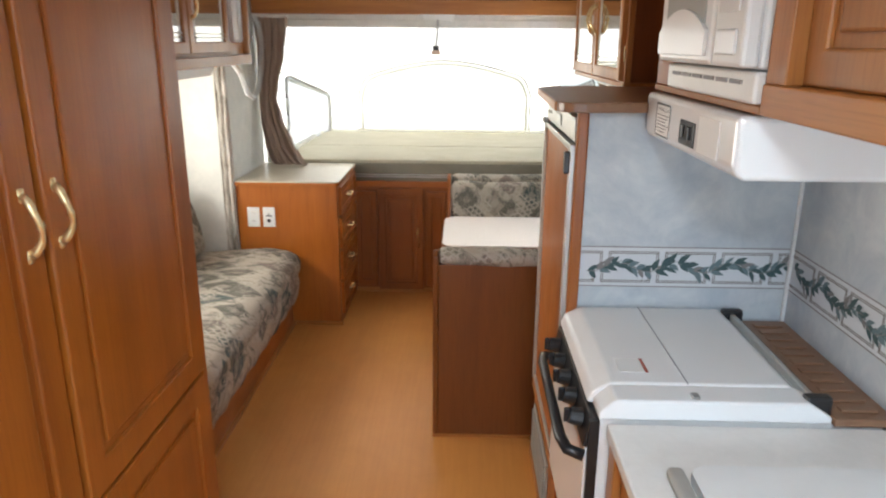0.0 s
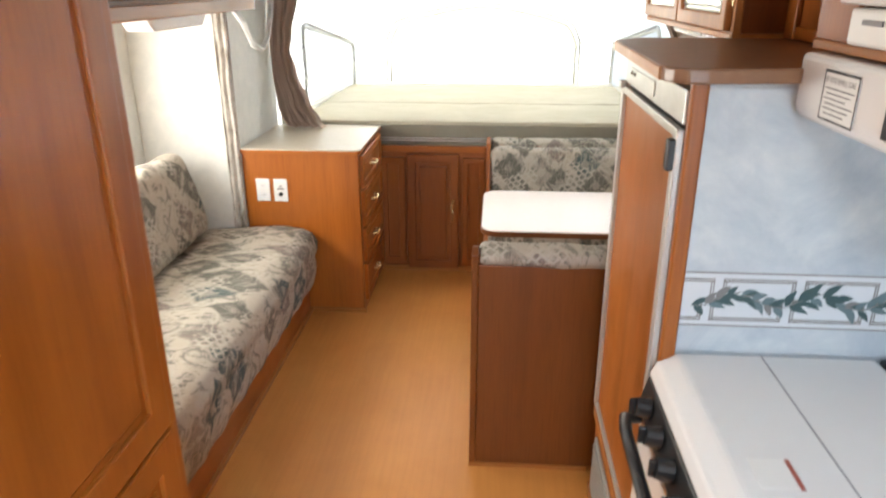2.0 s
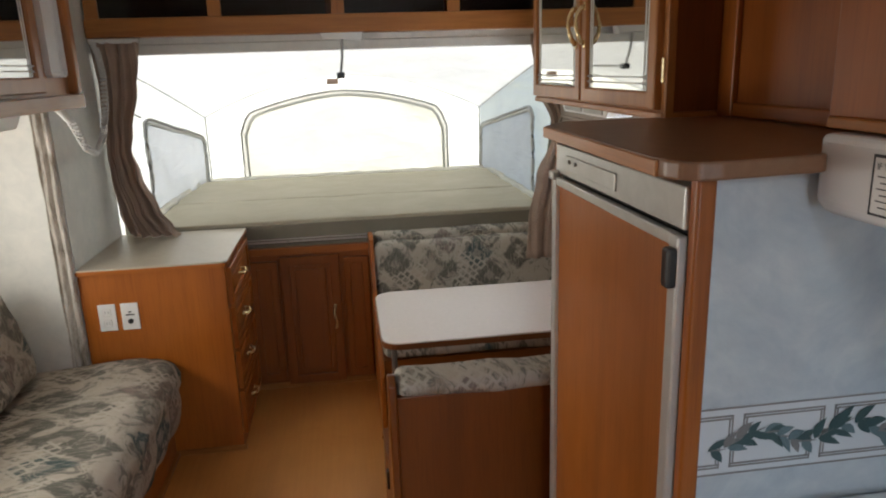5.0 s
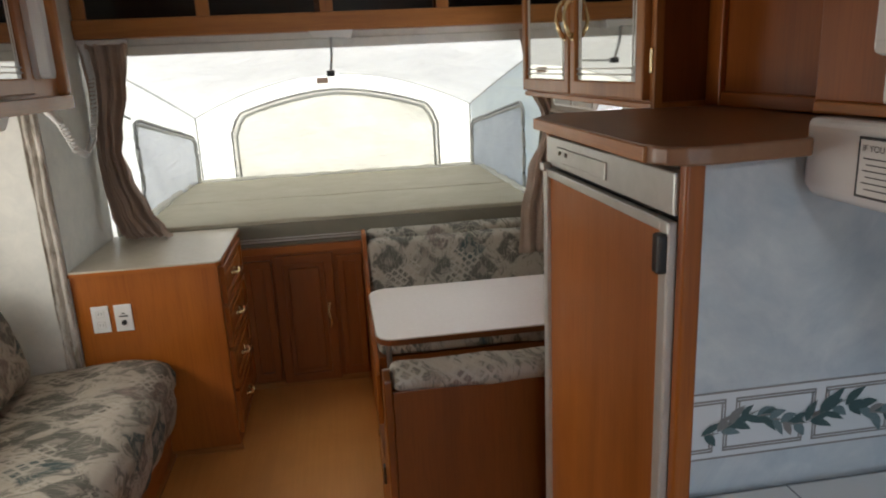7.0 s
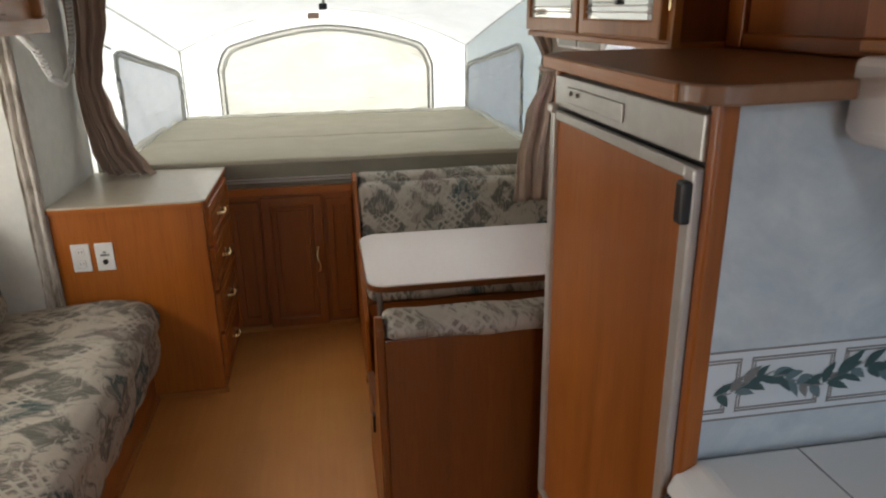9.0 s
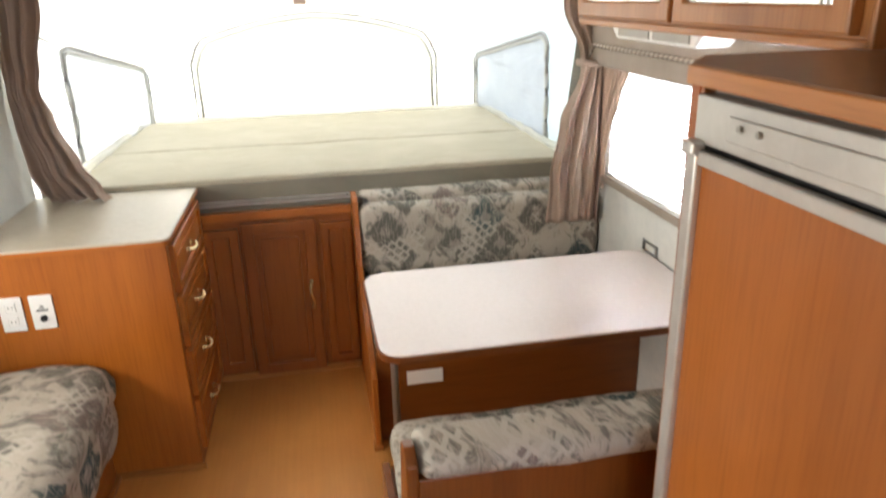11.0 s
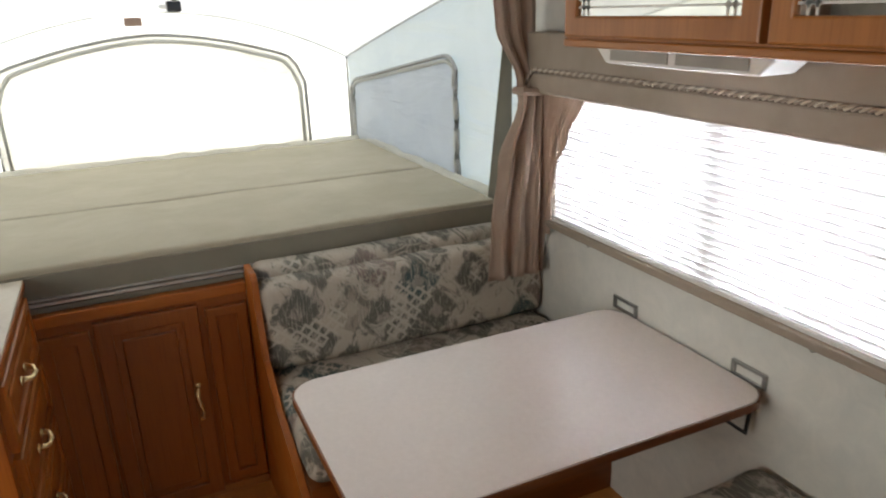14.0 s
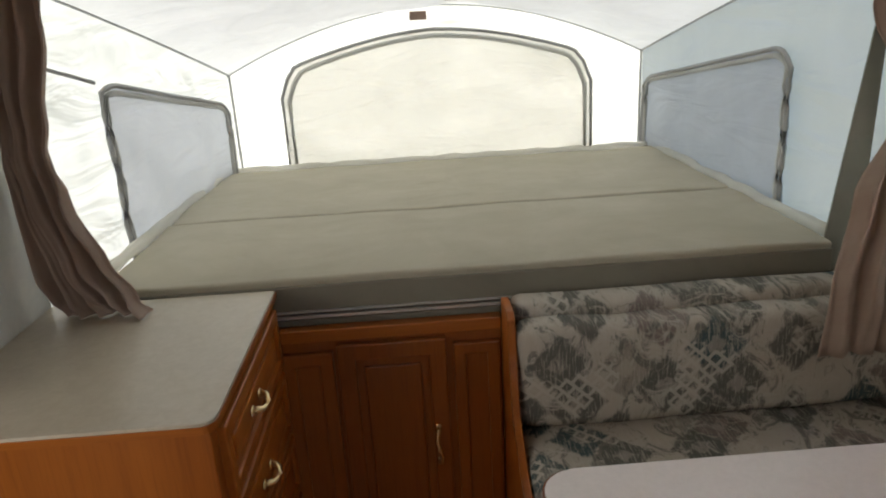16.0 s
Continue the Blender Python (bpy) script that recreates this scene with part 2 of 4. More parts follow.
def patchwork(name, a, b, scale=1.0):
    """Cream upholstery with grey and teal diamonds, brushed streaks and lattice marks, laid out along the directions a and b."""
    m = mat(name, (0.5, 0.46, 0.38), 0.88)
    m.node_tree.nodes["Principled BSDF"].inputs["Specular IOR Level"].default_value = 0.2
    link = m.node_tree.links.new
    tc = m.node_tree.nodes.new("ShaderNodeTexCoord")
    uv = m.node_tree.nodes.new("ShaderNodeCombineXYZ")
    for k, way in enumerate((a, b)):
        dot = m.node_tree.nodes.new("ShaderNodeVectorMath")
        dot.operation = "DOT_PRODUCT"
        dot.inputs[1].default_value = way
        link(tc.outputs["Object"], dot.inputs[0])
        link(dot.outputs["Value"], uv.inputs[k])

    def mapped(sx, sy, turn=0.0, shift=0.0):
        mp = m.node_tree.nodes.new("ShaderNodeMapping")
        mp.inputs["Scale"].default_value = (sx * scale, sy * scale, 1)
        mp.inputs["Rotation"].default_value = (0, 0, turn)
        mp.inputs["Location"].default_value = (shift, shift * 0.7, 0)
        link(uv.outputs[0], mp.inputs["Vector"])
        return mp.outputs["Vector"]

    def cloud(vec, detail=4.0, rough=0.7, distort=0.0):
        n = node(m, "ShaderNodeTexNoise", Scale=1.0, Detail=detail, Roughness=rough, Distortion=distort)
        n.noise_dimensions = "2D"
        link(vec, n.inputs["Vector"])
        return n

    def warped(vec, amount):
        w = cloud(mapped(38, 26), 3.0)
        add = m.node_tree.nodes.new("ShaderNodeMix")
        add.data_type, add.blend_type = "RGBA", "LINEAR_LIGHT"
        add.inputs[0].default_value = amount
        link(vec, add.inputs[6])
        link(w.outputs["Color"], add.inputs[7])
        return add.outputs[2]

    def diamonds(size, shift, rnd):
        v = node(m, "ShaderNodeTexVoronoi", Scale=1.0, Randomness=rnd)
        v.voronoi_dimensions, v.distance = "2D", "CHEBYCHEV"
        link(warped(mapped(size, size * 0.92, 0.76, shift), 0.10), v.inputs["Vector"])
        return v

    cream, sand, grey, teal, mauve = (0.45, 0.41, 0.35), (0.31, 0.28, 0.235), (0.135, 0.132, 0.115), (0.065, 0.10, 0.105), (0.22, 0.185, 0.165)
    big = diamonds(7.0, 0.3, 0.45)
    sep = m.node_tree.nodes.new("ShaderNodeSeparateColor")
    link(big.outputs["Color"], sep.inputs[0])
    cell = ramp(m, sep.outputs[0], [(0.0, cream), (0.13, grey), (0.34, mauve), (0.48, teal), (0.64, sand), (0.78, grey), (0.93, cream)])
    cell.node.color_ramp.interpolation = "CONSTANT"
    band = ramp(m, big.outputs["Distance"], [(0.0, (0.55, 0.55, 0.55)), (0.12, (0.5, 0.5, 0.5)), (0.15, (0, 0, 0)), (0.36, (0, 0, 0)), (0.42, (0.95, 0.95, 0.95))])
    col = mixc(m, cell, cream, band)
    blot = cloud(mapped(17, 12, 0.3, 2.0), 5.0, 0.75, 1.2)
    col = mixc(m, col, (0.125, 0.13, 0.115), ramp(m, blot.outputs["Fac"], [(0.51, (0, 0, 0)), (0.60, (0.8, 0.8, 0.8))]))
    pale = cloud(mapped(12, 16, 0.9, 7.0), 5.0, 0.75, 1.0)
    col = mixc(m, col, (0.47, 0.44, 0.38), ramp(m, pale.outputs["Fac"], [(0.55, (0, 0, 0)), (0.63, (0.75, 0.75, 0.75))]))
    brick = node(m, "ShaderNodeTexBrick", Scale=1.0)
    brick.inputs["Mortar Size"].default_value = 0.16
    brick.inputs["Brick Width"].default_value, brick.inputs["Row Height"].default_value = 1.0, 1.0
    link(mapped(34, 34, 0.76, 1.0), brick.inputs["Vector"])
    where = cloud(mapped(6.5, 6.5, 0.0, 4.0), 1.0, 0.4)
    lat = mixc(m, (0, 0, 0), brick.outputs["Fac"], ramp(m, where.outputs["Fac"], [(0.61, (0, 0, 0)), (0.64, (0.8, 0.8, 0.8))]))
    col = mixc(m, col, (0.49, 0.46, 0.40), lat)
    streak = cloud(mapped(190, 16), 3.0, 0.7, 0.2)
    col = mixc(m, col, (0.48, 0.45, 0.39), ramp(m, streak.outputs["Fac"], [(0.53, (0, 0, 0)), (0.63, (0.5, 0.5, 0.5))]))
    feed(m, "Base Color", col)
    bump(m, noise_of(m, (500,) * 3, 1.0, 2), 0.3, 0.002)
    return m


fabric_top = patchwork("patterned_upholstery_flat", (1, 0, 0.2), (0, 1, 0.7), 1.0)
fabric_front = patchwork("patterned_upholstery_front", (1, 0.1, 0), (0, 0.5, 1), 0.95)
fabric_side = patchwork("patterned_upholstery_sofa", (0, 1, 0), (0.75, 0, -0.9), 0.95)

# ---------- mesh helpers ----------


def thing(name, base, label, category, group="", kind=""):
    e = new(name)
    e.location = base
    e.empty_display_size = 0.05
    return tagged(e, label, category, group, kind)


def part(name, bm, material, parent=None, label="", smooth=False):
    """One mesh object, its vertices in world metres, under a thing or a part."""
    me = bpy.data.meshes.new(name)
    bmesh.ops.recalc_face_normals(bm, faces=bm.faces)
    bm.to_mesh(me)
    bm.free()
    me.materials.append(material)
    if smooth:
        me.polygons.foreach_set("use_smooth", [True] * len(me.polygons))
    ob = new(name, me)
    if parent:
        ob.parent = parent
        if parent.type == "EMPTY":
            ob.matrix_parent_inverse = Matrix.Translation(-parent.location)
    if label:
        tagged(ob, label)
    return ob


def box(bm, x0, x1, y0, y1, z0, z1, bevel=0.0, seg=2, m=None):
    r = bmesh.ops.create_cube(bm, size=1.0)
    vs = r["verts"]
    for v in vs:
        v.co = Vector(((x0 + x1) / 2 + v.co.x * (x1 - x0), (y0 + y1) / 2 + v.co.y * (y1 - y0), (z0 + z1) / 2 + v.co.z * (z1 - z0)))
    if m:
        bmesh.ops.transform(bm, matrix=m, verts=vs)
    if bevel:
        edges = list({e for v in vs for e in v.link_edges})
        bmesh.ops.bevel(bm, geom=edges, offset=bevel, segments=seg, profile=0.5, affect="EDGES")
    return bm


def B(*a, **k):
    return box(bmesh.new(), *a, **k)


def tube(bm, pts, r, sides=8):
    """A round bar along the points."""
    rings = []
    for i, p in enumerate(pts):
        p = Vector(p)
        d = (Vector(pts[min(i + 1, len(pts) - 1)]) - Vector(pts[max(i - 1, 0)])).normalized()
        q = d.to_track_quat("Z", "Y")
        rad = r[i] if isinstance(r, (list, tuple)) else r
        rings.append([bm.verts.new(p + q @ Vector((rad * math.cos(a), rad * math.sin(a), 0))) for a in [2 * math.pi * k / sides for k in range(sides)]])
    for a, b in zip(rings, rings[1:]):
        for k in range(sides):
            bm.faces.new((a[k], a[(k + 1) % sides], b[(k + 1) % sides], b[k]))
    bm.faces.new(rings[0])
    bm.faces.new(rings[-1])
    return bm


def prism(bm, pts, axis, a, b, bevel=0.0):
    """A polygon in the plane across the axis, given thickness from a to b."""
    def at(p, w):
        return {"x": (w, p[0], p[1]), "y": (p[0], w, p[1]), "z": (p[0], p[1], w)}[axis]
    lo = [bm.verts.new(at(p, a)) for p in pts]
    hi = [bm.verts.new(at(p, b)) for p in pts]
    bm.faces.new(lo)
    bm.faces.new(hi)
    n = len(pts)
    for i in range(n):
        bm.faces.new((lo[i], lo[(i + 1) % n], hi[(i + 1) % n], hi[i]))
    if bevel:
        bmesh.ops.bevel(bm, geom=list(bm.edges), offset=bevel, segments=2, profile=0.5, affect="EDGES")
    return bm


def rounded(x0, x1, y0, y1, r, corners=(1, 1, 1, 1), n=6):
    """A rectangle with rounded corners: counted from (x0, y0) counter-clockwise."""
    out = []
    cs = [(x0 + r, y0 + r, 180), (x1 - r, y0 + r, 270), (x1 - r, y1 - r, 0), (x0 + r, y1 - r, 90)]
    sharp = [(x0, y0), (x1, y0), (x1, y1), (x0, y1)]
    for k, (cx, cy, a0) in enumerate(cs):
        if corners[k]:
            out += [(cx + r * math.cos(radians(a0 + 90 * i / n)), cy + r * math.sin(radians(a0 + 90 * i / n))) for i in range(n + 1)]
        else:
            out.append(sharp[k])
    return out


def sheet(bm, f, nu, nv):
    vs = [[bm.verts.new(f(i / nu, j / nv)) for j in range(nv + 1)] for i in range(nu + 1)]
    for i in range(nu):
        for j in range(nv):
            bm.faces.new((vs[i][j], vs[i + 1][j], vs[i + 1][j + 1], vs[i][j + 1]))
    return bm


def thick(ob, t):
    md = ob.modifiers.new("thickness", "SOLIDIFY")
    md.thickness, md.offset = t, 0
    return ob


def cushion(x0, x1, y0, y1, z0, z1, r=0.05, puff=0.012, m=None, seed=0.0):
    """A stuffed block with round edges and a slightly uneven skin."""
    bm = B(x0, x1, y0, y1, z0, z1)
    bmesh.ops.bevel(bm, geom=list(bm.edges), offset=r, segments=4, profile=0.5, affect="EDGES")
    bmesh.ops.triangulate(bm, faces=[f for f in bm.faces if len(f.verts) > 4])
    size = max(x1 - x0, y1 - y0)
    bmesh.ops.subdivide_edges(bm, edges=[e for e in bm.edges if e.calc_length() > 0.12], cuts=max(3, int(size / 0.09)), use_grid_fill=True)
    c = Vector(((x0 + x1) / 2, (y0 + y1) / 2, (z0 + z1) / 2))
    bm.normal_update()
    for v in bm.verts:
        v.co += v.normal * puff * (noise.noise(v.co * 5 + Vector((seed, 3, 1))) + 0.4 * noise.noise(v.co * 17))
    if m:
        bmesh.ops.transform(bm, matrix=m, verts=bm.verts)
    return bm


def door_mesh(w, h, m, rail=0.055, t=0.02, panel=True):
    """A framed door with a raised field: local x across, z up, front towards -y, hung from the corner at its foot."""
    bm = bmesh.new()
    if not panel:
        box(bm, 0, w, -t, 0, 0, h, 0.004, 2, m)
        return bm
    outer, inner = [(0, 0), (w, 0), (w, h), (0, h)], [(rail, rail), (w - rail, rail), (w - rail, h - rail), (rail, h - rail)]
    rings = [[bm.verts.new(m @ Vector((x, y, z))) for x, z in ring] for y in (-t, 0) for ring in (outer, inner)]
    fo, fi, bo, bi = rings
    for k in range(4):
        n = (k + 1) % 4
        bm.faces.new((fo[k], fo[n], fi[n], fi[k]))
        bm.faces.new((bo[k], bi[k], bi[n], bo[n]))
        bm.faces.new((fo[k], bo[k], bo[n], fo[n]))
        bm.faces.new((fi[k], fi[n], bi[n], bi[k]))
    sharp = [e for e in bm.edges if not any(v in bo or v in bi for v in e.verts) and not (e.verts[0] in fo) ^ (e.verts[1] in fo)]
    bmesh.ops.bevel(bm, geom=sharp, offset=0.005, segments=2, profile=0.5, affect="EDGES")
    return bm


def field_mesh(w, h, m, rail=0.055, t=0.02):
    bm = box(bmesh.new(), rail - 0.002, w - rail + 0.002, -t * 0.45, -0.002, rail - 0.002, h - rail + 0.002, 0, 2, m)
    if w - 2 * rail > 0.09:
        box(bm, rail + 0.022, w - rail - 0.022, -t * 0.8, -t * 0.42, rail + 0.022, h - rail - 0.022, 0.006, 2, m)
    return bm


def pull_mesh(m, length=0.11):
    """A bowed brass pull with flared ends, standing on -y."""
    pts, rad = [], []
    for i in range(13):
        s = i / 12
        pts.append(m @ Vector((0.006 * math.sin(s * 6.28), -0.004 - 0.024 * math.sin(s * math.pi) ** 0.7, (s - 0.5) * length)))
        rad.append(0.0048 + 0.0042 * abs(s - 0.5) * 2 + (0.004 if 0.44 < s < 0.56 else 0))
    bm = tube(bmesh.new(), pts, rad, 8)
    box(bm, -0.009, 0.009, -0.004, 0, length / 2 - 0.012, length / 2 + 0.014, 0.002, 1, m)
    box(bm, -0.009, 0.009, -0.004, 0, -length / 2 - 0.014, -length / 2 + 0.012, 0.002, 1, m)
    return bm


def hung_door(parent, w, h, m, frame_mat, field_mat, pull=None, rail=0.055, glass=False, name="door"):
    d = part(name, door_mesh(w, h, m, rail), frame_mat, parent)
    if glass:
        part("pane", box(bmesh.new(), rail - 0.003, w - rail + 0.003, -0.011, -0.006, rail - 0.003, h - rail + 0.003, 0, 2, m), mirror, d, "mirrored pane with etched lines")
        bm = bmesh.new()
        a, b, c, e = rail, w - rail, rail, h - rail
        for off in (0.018, 0.034):
            for z in (c + off, e - off):
                box(bm, a, b, -0.0125, -0.0105, z - 0.0022, z + 0.0022, 0, 2, m)
            for x in (a + off, b - off):
                box(bm, x - 0.0022, x + 0.0022, -0.0125, -0.0105, c, e, 0, 2, m)
        for x in (a + 0.026, b - 0.026):
            for z in (c + 0.026, e - 0.026):
                for k in range(4):
                    an = radians(45 + 90 * k)
                    mm = m @ pose(x + 0.011 * math.cos(an), -0.0118, z + 0.011 * math.sin(an), 0, 45, 0)
                    box(bm, -0.006, 0.006, -0.0007, 0.0007, -0.006, 0.006, 0, 2, mm)
        part("etching", bm, etched, d)
    else:
        part("field", field_mesh(w, h, m, rail), field_mat, d)
    if pull:
        part("handle", pull_mesh(m @ pose(pull[0], -0.02, pull[1])), brass, d, "curved brass handle", True)
    return d


FACE_PX, FACE_MX, FACE_MY = 90, -90, 0  # turns of a front that looks to +x, -x, -y

# ---------- the shell ----------
XL, XR, Y0, Y1, TOP = -1.10, 1.19, -1.9, 4.64, 2.12


def structure(name, bm, material, label="", parent=None):
    ob = part(name, bm, material, parent, label)
    if not parent:
        tagged(ob, label, name.split("_")[0], kind="structure")
    return ob


structure("ground", B(-400, 400, -400, 400, -0.75, -0.65), soil, "grassy ground around the trailer")
structure("floor", B(XL - 0.55, XR + 0.04, Y0, Y1 + 0.06, -0.06, 0.0), vinyl, "tan wood-look vinyl floor")
bm = bmesh.new()
# four slabs around a made-up hole for the overhead fill
box(bm, XL - 0.04, XR + 0.04, Y0, -0.43, TOP, TOP + 0.05)
box(bm, XL - 0.04, XR + 0.04, -0.07, Y1 + 0.06, TOP, TOP + 0.05)
box(bm, XL - 0.04, 0.07, -0.43, -0.07, TOP, TOP + 0.05)
box(bm, 0.43, XR + 0.04, -0.43, -0.07, TOP, TOP + 0.05)
structure("ceiling", bm, ceiling_mat, "plain off-white ceiling with a hole added for overhead fill light")

# wall on the kitchen side, with the dinette window
WY0, WY1, WZ0, WZ1 = 3.15, 4.38, 0.885, 1.36
bm = bmesh.new()
box(bm, XR, XR + 0.04, Y0, WY0, 0, TOP)
box(bm, XR, XR + 0.04, WY1, Y1, 0, TOP)
box(bm, XR, XR + 0.04, WY0, WY1, 0, WZ0)
box(bm, XR, XR + 0.04, WY0, WY1, WZ1, TOP)
structure("wall_right", bm, plain_wall, "white textured wall board")
# wall on the sofa side, with the slide-out opening
SY0, SY1, SZ1, SX = 1.99, 3.985, 1.66, -1.60
bm = bmesh.new()
# the gap from y -1.02 to -0.22 is added to suit the left fill lamp
box(bm, XL - 0.04, XL, Y0, -1.02, 0, TOP)
box(bm, XL - 0.04, XL, -0.22, SY0, 0, TOP)
box(bm, XL - 0.04, XL, -1.02, -0.22, 1.92, TOP)
box(bm, XL - 0.04, XL, SY1 + 0.012, Y1, 0, TOP)
box(bm, XL - 0.04, XL, SY0, SY1 + 0.012, SZ1, TOP)
structure("wall_left", bm, plain_wall, "white textured wall board with an unseen opening added for fill light")
structure("wall_slide_front", B(SX, XL - 0.04, SY1, SY1 + 0.03, 0, SZ1), plain_wall, "white end wall of the slide-out bay")
structure("wall_slide_rear", B(SX, XL - 0.04, SY0 - 0.03, SY0, 0, SZ1), plain_wall, "white end wall of the slide-out bay")
structure("ceiling_slide", B(SX - 0.03, XL - 0.04, SY0 - 0.03, SY1 + 0.03, SZ1, SZ1 + 0.03), ceiling_mat, "off-white ceiling of the slide-out bay")
bm = bmesh.new()
box(bm, SX - 0.03, SX, SY0 - 0.03, SY1 + 0.03, 0, 0.98)
box(bm, SX - 0.03, SX, SY0 - 0.03, SY1 + 0.03, 1.52, SZ1)
box(bm, SX - 0.03, SX, SY0 - 0.03, 2.25, 0.98, 1.52)
box(bm, SX - 0.03, SX, 3.62, SY1 + 0.03, 0.98, 1.52)
structure("wall_slide_out", bm, plain_wall, "white window wall behind the sofa")
# out of view, added to keep direct sun off the sofa
structure("window_2", B(SX - 0.02, SX - 0.012, 2.25, 3.62, 0.98, 1.52), slat_mat, "unseen white sheet added over the slide-out window to block sun")
# unseen rear wall, with an opening added by the kitchen for the fill lamp
bm = bmesh.new()
box(bm, XL - 0.04, 0.30, Y0 - 0.04, Y0, 0, TOP)
box(bm, 1.14, XR + 0.04, Y0 - 0.04, Y0, 0, TOP)
box(bm, 0.30, 1.14, Y0 - 0.04, Y0, 0, 1.0)
box(bm, 0.30, 1.14, Y0 - 0.04, Y0, 1.6, TOP)
structure("wall_rear", bm, plain_wall, "plain white rear wall, unseen, with an opening added for fill light")
# front wall: a low part under the bunk and a head above the opening
bm = bmesh.new()
box(bm, XL, XR, Y1, Y1 + 0.04, 0, 0.74)
box(bm, XL, XR, Y1, Y1 + 0.04, 1.86, TOP)
structure("wall_front", bm, plain_wall, "front wall around the bunk opening")
bm = B(0.556, XR, 1.998, 2.035, 0.0, 1.485)
structure("wall_backsplash", bm, wallpaper, "mottled blue-white papered partition beside the fridge")
bm = B(XR - 0.012, XR, 0.0, 1.998, 0.86, 1.56)
structure("wall_kitchen_paper", bm, wallpaper, "mottled blue-white kitchen wallpaper")
structure("baseboard", B(-0.80, -0.785, 2.0, 3.98, 0.0, 0.018), oak_y, "thin wood trim along the sofa base")


def seal(u, v):
    x = XL - 0.062 + 0.065 * u
    z = SZ1 * v
    w = 0.008 * math.sin(u * 13 + 2.5 * noise.noise(Vector((0, 0, z * 4)))) + 0.006 * noise.noise(Vector((x * 20, 0, z * 9)))
    return (x, SY1 - 0.016 + w, z)


seal_cl = cloth("grey_slide_seal", (0.22, 0.19, 0.15), (0.62, 0.59, 0.54))
seal_cl.node_tree.nodes["Mapping"].inputs["Scale"].default_value = (22, 22, 7)
ob = structure("trim", sheet(bmesh.new(), seal, 14, 60), seal_cl, "crumpled grey cloth seal at the slide-out edge")
thick(ob, 0.004)
bm = B(XL, XR, Y1 - 0.02, Y1 + 0.02, 1.752, 1.80, 0.006)
box(bm, XL, XR, Y1 - 0.012, Y1 + 0.03, 1.80, 1.86, 0.003)
structure("trim_bunk_opening", bm, plain_wall, "white rail along the top of the bunk opening")

# overhead cabinet across the bunk opening
oh = thing("overhead_cabinet", (0, Y1 - 0.05, 1.86), "long oak overhead cabinet with dark smoked panels", "cabinet")
part("bottom_rail", B(XL + 0.002, XR - 0.002, Y1 - 0.10, Y1 - 0.003, 1.83, 1.915, 0.005), oak_x, oh)
part("top_rail", B(XL + 0.002, XR - 0.002, Y1 - 0.10, Y1 - 0.08, 2.06, 2.115, 0.003), oak_x, oh)
part("back", B(XL + 0.002, XR - 0.002, Y1 - 0.02, Y1 - 0.003, 1.92, 2.11), dark_cherry_x, oh)
for x in (-1.06, -0.52, 0.045, 0.60, 1.15):
    part("stile", B(x - 0.03, x + 0.03, Y1 - 0.10, Y1 - 0.08, 1.915, 2.06, 0.003), oak_z, oh)
for x in (-1.03, -0.49, 0.075, 0.63):
    part("panel", B(x + 0.001, x + 0.479, Y1 - 0.09, Y1 - 0.084, 1.916, 2.059), smoked, oh)

# latch and tether of the tent bow
la = thing("bow_latch", (0.05, 4.58, 1.80), "white plastic latch with a metal tether at the bunk opening", "latch")
part("housing", prism(bmesh.new(), [(-0.055, 1.845), (0.165, 1.845), (0.15, 1.79), (0.10, 1.80), (-0.03, 1.80)], "y", 4.545, 4.615, 0.004), plastic, la)
part("bar", tube(bmesh.new(), [(0.055, 4.60, 1.80), (0.052, 4.63, 1.72), (0.04, 4.72, 1.63), (0.04, 5.2, 1.635)], 0.007), steel, la)
part("hook", B(0.02, 0.06, 4.70, 4.74, 1.615, 1.645, 0.004), black_pl, la)

# ---------- bunk: platform, mattress, tent ----------
bp = thing("bunk_platform", (0, 5.4, 0.72), "grey bunk platform under the mattress", "bunk")
part("board", B(XL + 0.01, XR - 0.01, Y1 + 0.005, 6.34, 0.735, 0.79, 0.004), shade_grey, bp)
part("edge_rail", B(XL + 0.01, XR - 0.01, Y1 - 0.004, Y1 + 0.004, 0.797, 0.806), alu, bp)
ma = thing("mattress", (0.05, 5.4, 0.79), "olive-grey covered bunk mattress with a seam across", "mattress")
bmm = cushion(-0.99, 1.09, 4.652, 5.30, 0.808, 0.912, 0.011, 0.005, None, 2)
part("front_section", bmm, mattress_cl, ma)
bmm = cushion(-0.985, 1.085, 5.305, 6.16, 0.808, 0.915, 0.011, 0.007, None, 7)
part("rear_section", bmm, mattress_cl, ma)
# thin darker layer that paints the shade on the mattress front
part("front_shade", B(-0.985, 1.085, 4.644, 4.655, 0.812, 0.892, 0.004), shade_grey, ma, "mattress front face with its shade put into a darker grey")
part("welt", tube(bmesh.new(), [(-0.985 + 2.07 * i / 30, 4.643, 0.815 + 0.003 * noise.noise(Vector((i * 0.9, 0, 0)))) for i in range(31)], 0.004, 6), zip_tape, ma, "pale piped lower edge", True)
part("base_band", B(-0.965, 1.075, 4.662, 6.14, 0.79, 0.83), shade_grey, ma)

te = thing("bunk_tent", (0.05, 5.4, 0.8), "white canvas tent over the bunk with zipped windows", "tent")
TL, TR, TY0, TY1 = -1.12, 1.21, Y1 + 0.012, 6.33
BL, BR = -0.955, 1.075


def arch(u):
    """Height of the rear arch over the width, u from 0 to 1."""
    return 1.355 + 0.272 * (1 - abs(2 * u - 1) ** 1.9)


